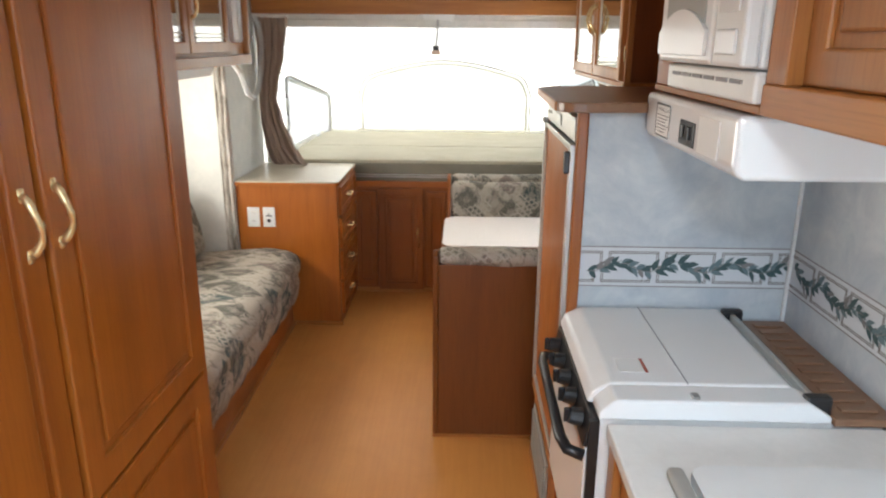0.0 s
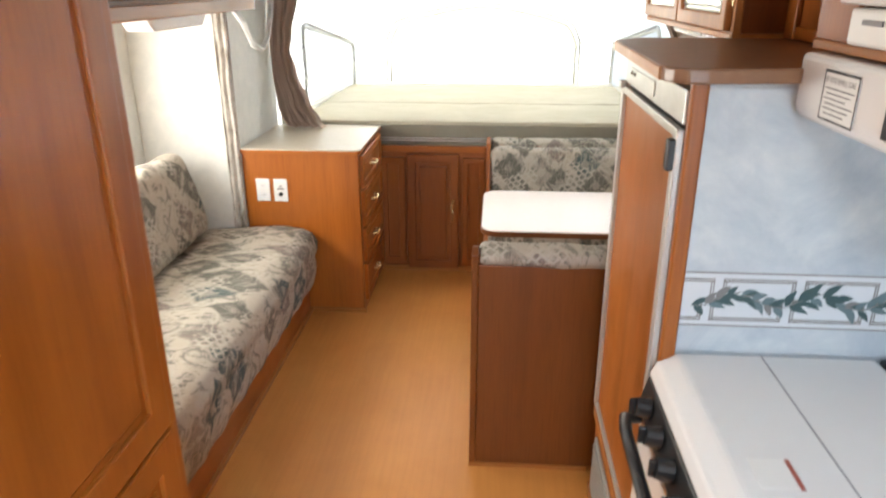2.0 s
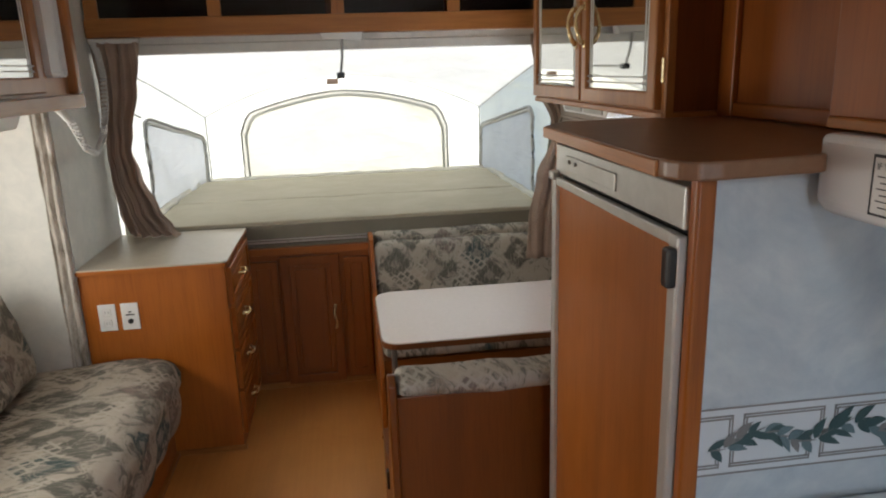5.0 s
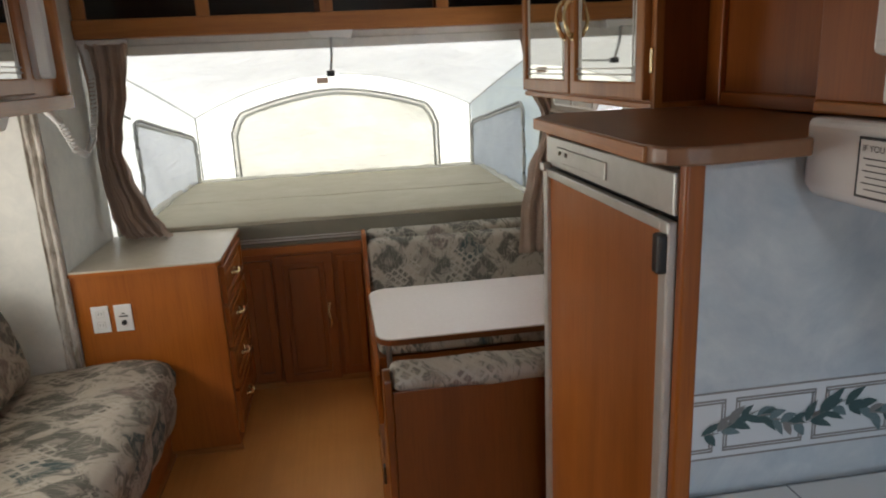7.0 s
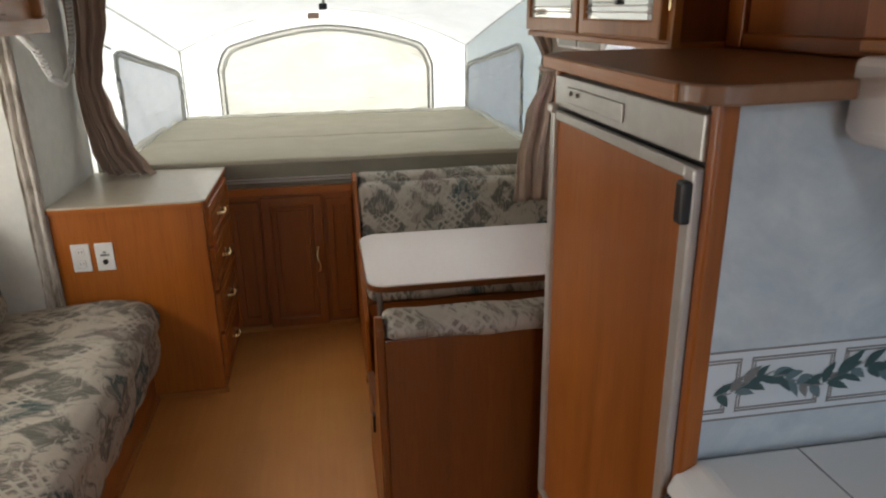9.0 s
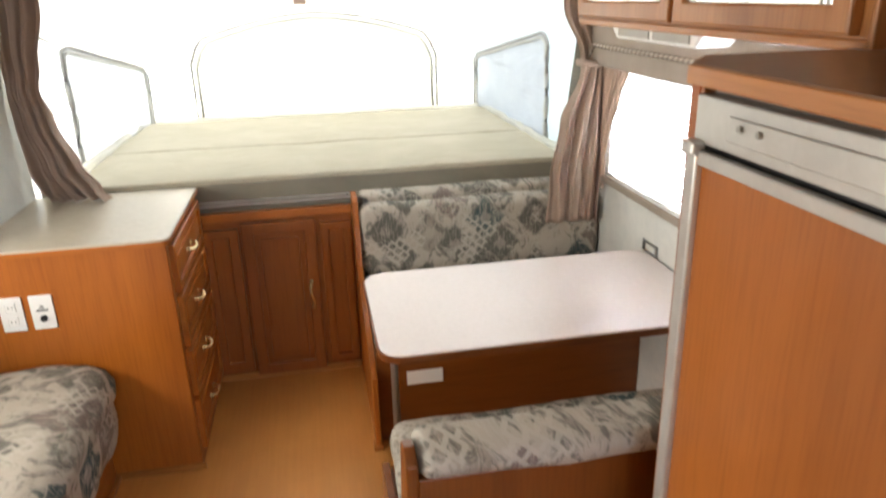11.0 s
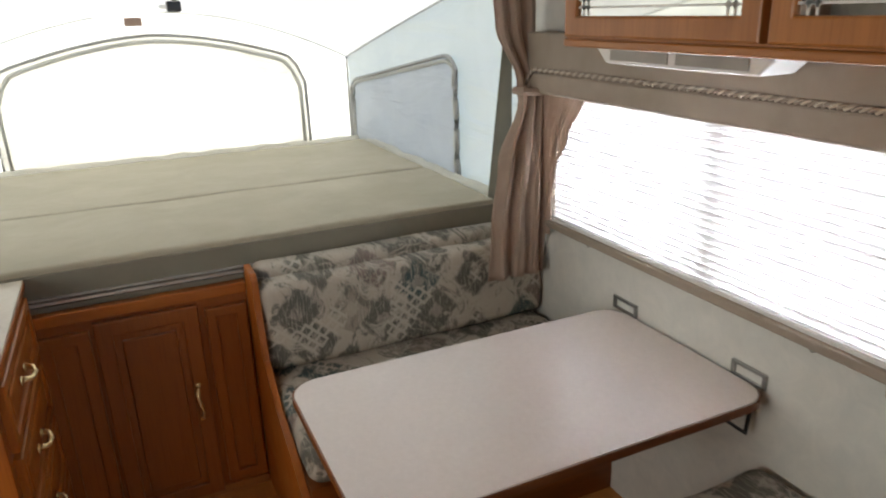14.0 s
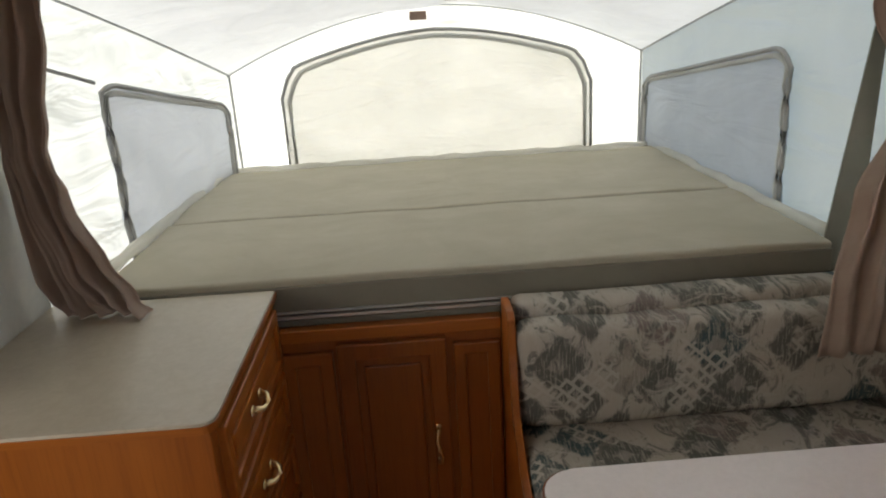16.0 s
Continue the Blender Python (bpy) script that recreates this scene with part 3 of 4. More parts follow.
def crease(p, amp):
    slant = p[0] + p[1] + 0.8 * p[2]
    pull = 0.45 * math.sin(slant * 17 + 4 * noise.noise(Vector((p[0], p[1], p[2])) * 2.5)) * max(0.0, noise.noise(Vector((p[0] * 2, p[1] * 2, p[2] * 2 + 4))) + 0.15)
    return amp * (noise.noise(Vector((p[0] * 3, p[1] * 3, p[2] * 6))) + 0.5 * noise.noise(Vector((p[0] * 9, p[1] * 9, p[2] * 4))) + pull)


def rear(u, v):
    x, z = BL + (BR - BL) * u, 0.80 + (arch(u) - 0.80) * v
    return (x, TY1 + crease((x, 0, z), 0.03) * min(1.0, 8 * u * (1 - u)) * min(1.0, 8 * (1 - v)), z)


def roof(u, v):
    s = v ** 1.15
    x = (TL + (TR - TL) * u) * (1 - s) + (BL + (BR - BL) * u) * s
    front = 1.80 - 0.05 * abs(2 * u - 1) ** 4
    sag = -0.085 * math.sin(math.pi * v) * (0.35 + math.sin(math.pi * u)) * 0.6
    y = TY0 + (TY1 - TY0) * v
    return (x, y, front * (1 - s) + arch(u) * s + sag * min(1.0, 10 * u * (1 - u)) + crease((x, y, 1), 0.03) * min(1.0, 10 * u * (1 - u)) * min(1.0, 10 * v * (1 - v)))


def side(left):
    def f(u, v):
        s = u ** 1.15
        x = (TL if left else TR) * (1 - s) + (BL if left else BR) * s
        y = TY0 + (TY1 - TY0) * u
        top = roof(0.0 if left else 1.0, u)[2]
        z = 0.80 + (top - 0.80) * v
        return (x + crease((5, y, z), 0.013) * min(1.0, 8 * u * (1 - u)) * min(1.0, 6 * (1 - v)), y, z)
    return f


for nm, f, mt in (("rear_wall", rear, canvas), ("roof", roof, canvas_roof), ("side_wall", side(True), canvas), ("side_wall", side(False), canvas)):
    part(nm, sheet(bmesh.new(), f, 48, 40), mt, te, "", True)


def rear_at(x, z, off=-0.03):
    u = (x - BL) / (BR - BL)
    return Vector((x, rear(u, (z - 0.8) / (arch(u) - 0.8))[1] + off, z))


# arched rear window: flap, cover piping and bow
def win_top(x):
    s = min(1.0, abs((x - 0.055) / 0.755))
    return 1.515 - 0.16 * s ** 1.7 - 0.12 * max(0.0, (s - 0.88) / 0.12) ** 2


def rear_flap(u, v):
    x = -0.70 + 1.51 * u
    z = 0.84 + (win_top(x) - 0.84) * v
    return rear_at(x, z, -0.03 + crease((x * 2 + z * 1.5, 3, z), 0.022))


part("window_flap", sheet(bmesh.new(), rear_flap, 48, 24), flap, te, "cream zipped window flap", True)
edge = [(-0.70, 0.85)] + [(-0.70 + 1.51 * i / 40, win_top(-0.70 + 1.51 * i / 40)) for i in range(41)] + [(0.81, 0.85)]
part("window_piping", tube(bmesh.new(), [rear_at(x, z, -0.035) for x, z in edge], 0.009, 6), piping, te, "", True)
part("window_tape", tube(bmesh.new(), [rear_at(0.055 + (x - 0.055) * 0.955, 0.85 + (z - 0.85) * 0.955, -0.047) for x, z in edge], 0.012, 6), zip_tape, te, "pale zip tape", True)
part("arch_seam", tube(bmesh.new(), [rear(u / 40, 0.995) for u in range(41)], 0.003, 6), piping, te, "", True)
for u in (0.0, 1.0):
    part("corner_piping", tube(bmesh.new(), [Vector(rear(u, v / 10)) + Vector((0.012 if u == 0 else -0.012, -0.012, 0)) for v in range(11)], 0.006, 6), piping, te, "", True)
part("warning_tag", B(-0.06, 0.02, TY1 - 0.075, TY1 - 0.07, 1.56, 1.60), cloth("brown_tag", (0.3, 0.2, 0.16), (0.36, 0.26, 0.2)), te, "small printed cloth tag")


def side_window(left):
    f = side(left)
    off = Vector((0.022 if left else -0.022, 0, 0))
    y0, y1 = (5.10, 6.17) if left else (5.07, 6.22)
    ztl, zr = (1.44, 1.235) if left else (1.43, 1.235)

    def at(y, z):
        u = (y - TY0) / (TY1 - TY0)
        top = f(u, 1.0)[2]
        return Vector(f(u, (z - 0.8) / (top - 0.8))) + off

    def surf(u, v):
        y = y0 + (y1 - y0) * u
        lo = 0.84 + 0.03 * u
        near, far = max(0.0, (0.10 - u) / 0.10), max(0.0, (u - 0.92) / 0.08)
        hi = ztl + (zr - ztl) * u - (0.03 if left else 0.075) * near ** 2 - 0.04 * far ** 2
        p = at(y, lo + (hi - lo) * v)
        p.x += crease((1, y * 1.3 + p.z, p.z), 0.02) * (1 if left else -1) * 0.6 * min(1.0, 8 * u * (1 - u), 6 * (1 - v)) + (0.008 if left else -0.008)
        return p
    part("window_cover", sheet(bmesh.new(), surf, 24, 20), screen, te, "blue-grey side window cover", True)
    rim = [surf(0, v / 8) for v in range(9)] + [surf(u / 40, 1) for u in range(1, 41)] + [surf(1, 1 - v / 8) for v in range(1, 9)]
    part("window_piping", tube(bmesh.new(), [p + off * 0.4 for p in rim], 0.009, 6), piping, te, "", True)
    inner = [surf(0.022, v / 8 * 0.96) for v in range(9)] + [surf(0.022 + 0.956 * u / 40, 0.96) for u in range(1, 41)] + [surf(0.978, 0.96 - v / 8 * 0.96) for v in range(1, 9)]
    part("window_tape", tube(bmesh.new(), [p + off * 0.3 for p in inner], 0.010, 6), zip_tape, te, "pale zip tape", True)
    eave = [Vector(roof(0.0 if left else 1.0, v / 24)) + off * 0.5 for v in range(25)]
    part("eave_seam", tube(bmesh.new(), eave, 0.004, 6), piping, te)
    if left:
        line = [at(TY0 + 0.04 + (y0 - TY0 - 0.04) * i / 8, 1.55 - 0.11 * i / 8) for i in range(9)]
        part("seam", tube(bmesh.new(), line, 0.006, 6), piping, te)


# dark wedges drawn for the shade on the wall edges by the canvas
for x, sg in ((1.185, -1), (-1.095, 1)):
    part("corner_shade", prism(bmesh.new(), [(x, 0.80), (x + sg * 0.11, 0.80), (x + sg * 0.10, 0.93), (x + sg * 0.05, 1.36), (x + sg * 0.02, 1.62), (x, 1.70)], "y", Y1 + 0.05, Y1 + 0.056), shade_grey, te, "dark grey wedge standing in for the shaded wall edge")
for x0, x1 in ((-1.015, -0.985), (1.115, 1.085)):
    skirt = []
    for i in range(41):
        y = 4.72 + 1.46 * i / 40
        w = noise.noise(Vector((x0 * 4, y * 7, 0)))
        skirt.append((x0 + (x1 - x0) * i / 40 + 0.012 * w, y, 0.918 + 0.010 * w))
    part("skirt", tube(bmesh.new(), skirt, [0.020 + 0.006 * noise.noise(Vector((p[1] * 9, 1, 0))) for p in skirt], 8), canvas, te, "white canvas skirt tucked along the mattress", True)
skirt = [(BL + (BR - BL) * i / 40, 6.185 + 0.008 * noise.noise(Vector((i * 0.5, 0, 3))), 0.915 + 0.012 * noise.noise(Vector((i * 0.6, 2, 0)))) for i in range(41)]
part("skirt", tube(bmesh.new(), skirt, 0.019, 8), canvas, te, "white canvas skirt tucked along the mattress", True)
side_window(True)
side_window(False)

# ---------- front wall: built-in cabinet under the bunk ----------
fc = thing("bunk_base_cabinet", (-0.19, 4.6, 0), "cherry cabinet under the bunk with a brass-handled door", "cabinet")
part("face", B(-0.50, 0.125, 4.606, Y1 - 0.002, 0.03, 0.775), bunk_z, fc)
part("top_rail", B(-0.50, 0.125, 4.594, 4.606, 0.742, 0.778, 0.003), wood_x, fc)
part("toe_strip", B(-0.50, 0.125, 4.598, 4.606, 0.0, 0.03), oak_x, fc)
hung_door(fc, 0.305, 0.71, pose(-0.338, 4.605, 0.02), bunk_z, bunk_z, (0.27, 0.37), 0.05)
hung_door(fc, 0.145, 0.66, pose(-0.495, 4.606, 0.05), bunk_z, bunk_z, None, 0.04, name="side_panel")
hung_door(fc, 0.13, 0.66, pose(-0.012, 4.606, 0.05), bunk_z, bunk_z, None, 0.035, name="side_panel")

# ---------- chest of drawers beside the sofa ----------
dr = thing("chest_of_drawers", (-0.8, 4.3, 0), "cherry chest of four drawers with a beige laminate top", "chest of drawers")
part("body", B(XL + 0.002, -0.505, 3.99, Y1 - 0.003, 0.0, 0.868, 0.003), wood_z, dr)
part("base_trim", B(XL + 0.002, -0.492, 3.981, 3.99, 0.0, 0.022), oak_x, dr)
part("top", prism(bmesh.new(), rounded(XL + 0.002, -0.492, 3.978, Y1 - 0.003, 0.03, (0, 1, 0, 0)), "z", 0.868, 0.889, 0.003), laminate, dr, "beige laminate top")
part("top_edge", prism(bmesh.new(), rounded(XL + 0.002, -0.490, 3.976, Y1 - 0.003, 0.03, (0, 1, 0, 0)), "z", 0.866, 0.882), wood_x, dr)
for z0, z1 in ((0.682, 0.850), (0.478, 0.664), (0.282, 0.460), (0.060, 0.264)):
    d = part("drawer", door_mesh(0.565, z1 - z0, pose(-0.505, 4.025, z0, 0, 0, FACE_PX), 0.03), wood_y, dr)
    part("field", field_mesh(0.565, z1 - z0, pose(-0.505, 4.025, z0, 0, 0, FACE_PX), 0.03), wood_y, d)
    part("handle", pull_mesh(pose(-0.485, 4.25, (z0 + z1) / 2 + 0.004, 0, 90, FACE_PX), 0.075), brass, d, "small brass pull", True)


def wall_plate(x, socket):
    w = thing("outlet" if not socket else "cable_outlet", (x + 0.035, 3.985, 0.675), "white wall plate with a " + ("round cable socket" if socket else "double outlet") + " on the chest", "outlet")
    part("plate", B(x, x + 0.071, 3.984, 3.990, 0.616, 0.734, 0.003), plastic, w)
    if socket:
        part("socket", tube(bmesh.new(), [(x + 0.036, 3.978, 0.655), (x + 0.036, 3.985, 0.655)], 0.011, 14), black_pl, w)
        part("print", B(x + 0.018, x + 0.054, 3.9832, 3.9842, 0.680, 0.686), ink, w)
        part("print", B(x + 0.030, x + 0.042, 3.9832, 3.9842, 0.692, 0.698), ink, w)
    else:
        for z in (0.650, 0.700):
            part("receptacle", B(x + 0.020, x + 0.052, 3.982, 3.985, z - 0.016, z + 0.016, 0.004), plastic, w)
            for dx in (-0.006, 0.006):
                part("slot", B(x + 0.036 + dx - 0.0012, x + 0.036 + dx + 0.0012, 3.9815, 3.9825, z - 0.004, z + 0.006), ink_soft, w)


wall_plate(-1.036, False)
wall_plate(-0.945, True)

# ---------- sofa ----------
so = thing("sofa", (-1.15, 3.0, 0), "built-in sofa upholstered in patterned cream and grey cloth", "sofa")
part("base", B(SX + 0.01, -0.80, 2.0, 3.978, 0.0, 0.26), wood_y, so, "cherry plinth")
prof = [(-1.45, 0.36), (-1.40, 0.455), (-1.25, 0.478), (-1.05, 0.492), (-0.88, 0.497), (-0.80, 0.488), (-0.745, 0.460), (-0.722, 0.420), (-0.728, 0.375), (-0.745, 0.345), (-0.742, 0.30), (-0.752, 0.24), (-0.765, 0.19), (-0.785, 0.15), (-0.797, 0.15), (-0.797, 0.22), (-1.0, 0.28)]


def seat_skin(u, v):
    k = u * (len(prof) - 1)
    i = min(int(k), len(prof) - 2)
    x, z = [prof[i][j] + (prof[i + 1][j] - prof[i][j]) * (k - i) for j in (0, 1)]
    y = 2.0 + 1.965 * v
    end = 0.045 * (max(0, (v - 0.965) / 0.035) ** 3)
    w = noise.noise(Vector((x * 6, y * 6, z * 6))) * 0.012
    fold = 0.010 * math.sin(y * 31 + 3 * noise.noise(Vector((y * 2, 0, 0)))) * max(0.0, min(1.0, (0.40 - z) / 0.12)) * (1 if x > -0.78 else 0)
    cx, cz = -0.98, 0.33
    return (x + (cx - x) * end + w * 0.6 + fold, y, z + (cz - z) * end + w)


bm = sheet(bmesh.new(), seat_skin, 48, 80)
for j in (0, 80):
    bm.verts.ensure_lookup_table()
    bm.faces.new([bm.verts[i * 81 + j] for i in range(49)])
part("seat", bm, fabric_side, so, "", True)
for a, b in ((2.01, 2.93), (2.95, 3.86)):
    cm = pose(-1.36, 0, 0.70, 0, -14, 0)
    back = part("back_cushion", cushion(-0.075, 0.085, a, b, -0.23, 0.20, 0.065, 0.02, cm, a), fabric_side, so, "", True)

# ---------- wardrobe ----------
wa = thing("wardrobe", (-0.82, 1.3, 0), "tall cherry wardrobe with brass-handled doors", "wardrobe")
part("body", B(XL + 0.002, -0.572, 0.05, 1.975, 0.0, TOP - 0.004, 0.004), wood_z, wa)
part("corner_post", B(-0.60, -0.556, 1.935, 1.978, 0.0, TOP - 0.004, 0.008), wood_z, wa)
for y0, w, px in ((1.285, 0.655, 0.03), (0.57, 0.69, 0.645)):
    hung_door(wa, w, 1.32, pose(-0.571, y0, 0.716, 0, 0, FACE_PX), wood_z, wood_z, (px, 0.635), 0.075)
for y0, w in ((1.285, 0.655), (0.57, 0.69)):
    hung_door(wa, w, 0.648, pose(-0.571, y0, 0.055, 0, 0, FACE_PX), wood_z, wood_z, None, 0.075)

# ---------- overhead cabinet above the sofa ----------
lc = thing("sofa_overhead_cabinet", (-1.0, 2.9, 1.56), "oak overhead cabinet with mirrored glass doors above the sofa", "cabinet")
part("body", B(XL + 0.002, -0.922, SY0 + 0.002, 3.80, 1.60, TOP - 0.004), oak_z, lc)
part("bottom_shelf", prism(bmesh.new(), rounded(XL + 0.002, -0.885, SY0 + 0.002, 3.815, 0.04, (0, 0, 1, 0)), "z", 1.555, 1.60, 0.006), oak_y, lc)
part("corner_post", B(-0.95, -0.893, 3.745, 3.805, 1.60, TOP - 0.005, 0.018, 4), oak_z, lc)
for y0, w in ((2.995, 0.50), (2.475, 0.51), (2.0, 0.47)):
    hung_door(lc, w, 0.49, pose(-0.921, y0, 1.612, 0, 0, FACE_PX), oak_z, oak_z, (0.03, 0.2), 0.05, True)
part("switch_panel", B(-0.921, -0.916, 3.555, 3.70, 1.66, 1.99, 0.02), plastic, lc, "off-white control panel")


def strip_lamp(x, y0, y1, z, where):
    l = thing("under_cabinet_lamp", (x, (y0 + y1) / 2, z), "white plastic lamp under the " + where, "lamp", "under-cabinet lamps")
    part("housing", prism(bmesh.new(), [(y0, z), (y0 + 0.05, z - 0.045), (y1 - 0.05, z - 0.045), (y1, z)], "x", x - 0.05, x + 0.05, 0.006), plastic, l)
    for a, b in ((y0 + 0.07, (y0 + y1) / 2 - 0.012), ((y0 + y1) / 2 + 0.012, y1 - 0.07)):
        part("diffuser", B(x - 0.054, x - 0.05, a, b, z - 0.036, z - 0.012, 0.001), grey_pl, l)
    return l


strip_lamp(-1.02, 2.95, 3.45, 1.553, "sofa cabinet")

# ---------- curtains ----------


def curtain(name, rows, folds, label, across="x", depth=0.03, group="", seed=0):
    """Gathered cloth; rows of height, start, end and middle depth from the top down."""
    c = thing(name, (rows[-1][1] if across == "x" else rows[-1][3], rows[-1][3] if across == "x" else rows[-1][1], rows[-1][0]), label, "curtain", group)

    def f(u, v):
        k = v * (len(rows) - 1)
        i = min(int(k), len(rows) - 2)
        s = k - i
        s = s * s * (3 - 2 * s)
        z, a, b, d = [rows[i][j] + (rows[i + 1][j] - rows[i][j]) * s for j in range(4)]
        z = rows[i][0] + (rows[i + 1][0] - rows[i][0]) * (k - i)
        w = min(1.0, abs(b - a) / 0.16)
        ph = u * folds * 2 * math.pi + seed + 0.7 * math.sin(v * 5 + u * 3)
        wob = noise.noise(Vector((u * 2.6 + seed, v * 2.2, 1)))
        ph += 2.4 * wob
        swell = 0.55 + 0.9 * abs(noise.noise(Vector((u * 4, v * 1.7 + seed, 5))))
        off = depth * (0.4 + 0.6 * w) * (swell * math.sin(ph) + 0.25 * math.sin(2.3 * ph + 1) + 1.1 * noise.noise(Vector((u * 5, v * 6, seed))))
        p = a + (b - a) * (u + 0.012 * math.sin(ph * 1.7))
        return (p, d + off, z) if across == "x" else (d + off, p, z)
    ob = part("cloth", sheet(bmesh.new(), f, folds * 12, 40), beige, c, "", True)
    thick(ob, 0.003)
    return c


cl = curtain("bunk_curtain", [(1.81, -1.095, -0.875, 4.56), (1.74, -1.09, -0.885, 4.56), (1.60, -1.09, -0.90, 4.56), (1.40, -1.09, -0.955, 4.56), (1.31, -1.09, -0.97, 4.56), (1.20, -1.08, -0.945, 4.555), (1.02, -1.05, -0.88, 4.55), (0.93, -1.03, -0.82, 4.54), (0.893, -1.01, -0.79, 4.54)], 4, "taupe bunk curtain gathered against the wall above the chest", "x", 0.03, "bunk curtains")
part("track_end", B(-1.095, -0.87, 4.545, 4.575, 1.805, 1.828, 0.006), plastic, cl, "white curtain track end")
cr = curtain("bunk_curtain", [(1.80, 0.97, 1.16, 4.50), (1.55, 1.0, 1.165, 4.49), (1.36, 1.07, 1.165, 4.46), (1.30, 1.07, 1.165, 4.45), (1.1, 0.985, 1.165, 4.42), (0.88, 0.93, 1.16, 4.40), (0.69, 0.92, 1.15, 4.395)], 3, "taupe bunk curtain tied back beside the dinette", "x", 0.018, "bunk curtains", 1.3)
part("tie_band", tube(bmesh.new(), [(1.165, 4.415, 1.335), (1.12, 4.405, 1.33), (1.07, 4.415, 1.335), (1.06, 4.46, 1.335)], 0.014, 6), beige, cr)

# coiled cord by the curtain
co = thing("coiled_cord", (-1.03, 4.1, 1.28), "white coiled cord hanging beside the curtain", "cord")
way = [Vector(p) for p in ((-0.99, 3.79, 1.557), (-0.99, 3.90, 1.50), (-1.0, 4.05, 1.38), (-1.01, 4.19, 1.345), (-1.015, 4.32, 1.40), (-1.02, 4.42, 1.52), (-1.03, 4.49, 1.66), (-1.05, 4.525, 1.76), (-1.07, 4.545, 1.81))]
pts = []
for i in range(361):
    k = i / 360 * (len(way) - 1)
    j = min(int(k), len(way) - 2)
    base = way[j].lerp(way[j + 1], k - j)
    pts.append(base + Vector((0.013 * math.cos(i * 1.1), 0.013 * math.sin(i * 1.1), 0.008 * math.sin(i * 1.1))))
part("coil", tube(bmesh.new(), pts, 0.0045, 5), plastic, co, "", True)

# ---------- dinette window: frame, blind, curtains, valance ----------
wi = structure("window_1", B(XR + 0.028, XR + 0.034, WY0, WY1, WZ0, WZ1), mat("window_glass", (0.9, 0.92, 0.95), 0.05), "dinette window behind a white blind")
gl = wi.data.materials[0].node_tree.nodes["Principled BSDF"]
gl.inputs["Transmission Weight"].default_value = 1.0
wi.visible_shadow = False
part("window_sill", B(XR - 0.035, XR - 0.001, WY0 - 0.03, WY1 + 0.03, WZ0 - 0.03, WZ0 - 0.002, 0.006), valance_cl, wi, "taupe lower rail")
part("mullion", B(XR + 0.002, XR + 0.024, 3.655, 3.70, WZ0, WZ1), zip_tape, wi)
bl = thing("window_blind", (XR - 0.01, 3.77, WZ0), "closed white horizontal blind over the dinette window", "blind")
zz = WZ0 + 0.008
while zz < WZ1:
    mm = pose(XR - 0.012, 0, zz, 0, 68, 0)
    part("slat", box(bmesh.new(), -0.0125, 0.0125, WY0 - 0.01, WY1 - 0.005, -0.0006, 0.0006, 0, 2, mm), slat_mat, bl)
    zz += 0.0205
part("bottom_bar", B(XR - 0.022, XR - 0.006, WY0 - 0.01, WY1 - 0.005, WZ0 - 0.002, WZ0 + 0.008), plastic, bl)
for y in (4.17, 3.33):
    k = thing("blind_holddown", (XR - 0.01, y, 0.862), "small grey hold-down knob under the window", "knob", "hold-downs")
    part("knob", tube(bmesh.new(), [(XR - 0.02, y, 0.853), (XR + 0.001, y, 0.853)], [0.010, 0.006], 10), grey_pl, k)
va = thing("valance", (XR - 0.03, 3.78, 1.33), "taupe padded window valance with a twisted cord", "valance")
part("face_board", B(XR - 0.075, XR - 0.045, 3.05, 4.47, 1.325, 1.395, 0.008), valance_cl, va)
part("top_cap", B(XR - 0.075, XR - 0.001, 3.05, 4.47, 1.40, 1.52, 0.006), valance_cl, va)
part("end_return", B(XR - 0.045, XR - 0.001, 4.44, 4.47, 1.325, 1.395, 0.004), valance_cl, va)
cordpts = [(XR - 0.083, 3.05 + 1.37 * i / 30, 1.402) for i in range(31)] + [(XR - 0.083, 4.44, 1.385), (XR - 0.083, 4.47, 1.35), (XR - 0.083, 4.48, 1.345)]
for ph in (0, math.pi):
    pts = []
    for i in range(330):
        s = i / 329 * (len(cordpts) - 1)
        j = min(int(s), len(cordpts) - 2)
        p = Vector(cordpts[j]).lerp(Vector(cordpts[j + 1]), s - j)
        pts.append(p + Vector((0.004 * math.cos(i * 0.9 + ph), 0, 0.004 * math.sin(i * 0.9 + ph))))
    part("cord", tube(bmesh.new(), pts, 0.0045, 5), rope_mat if ph == 0 else valance_cl, va, "", True)
curtain("window_curtain", [(1.34, 4.20, 4.47, XR - 0.03), (1.18, 4.30, 4.46, XR - 0.03), (1.07, 4.36, 4.43, XR - 0.03), (0.95, 4.38, 4.46, XR - 0.03), (0.83, 4.38, 4.47, XR - 0.03)], 4, "short taupe window curtain tied at its middle", "y", 0.008, "window curtains", 0.4)
curtain("window_curtain", [(1.34, 3.06, 3.23, XR - 0.03), (1.18, 3.07, 3.19, XR - 0.03), (1.07, 3.09, 3.15, XR - 0.03), (0.95, 3.08, 3.15, XR - 0.03), (0.83, 3.07, 3.15, XR - 0.03)], 4, "short taupe window curtain tied at its middle", "y", 0.008, "window curtains", 2.1)

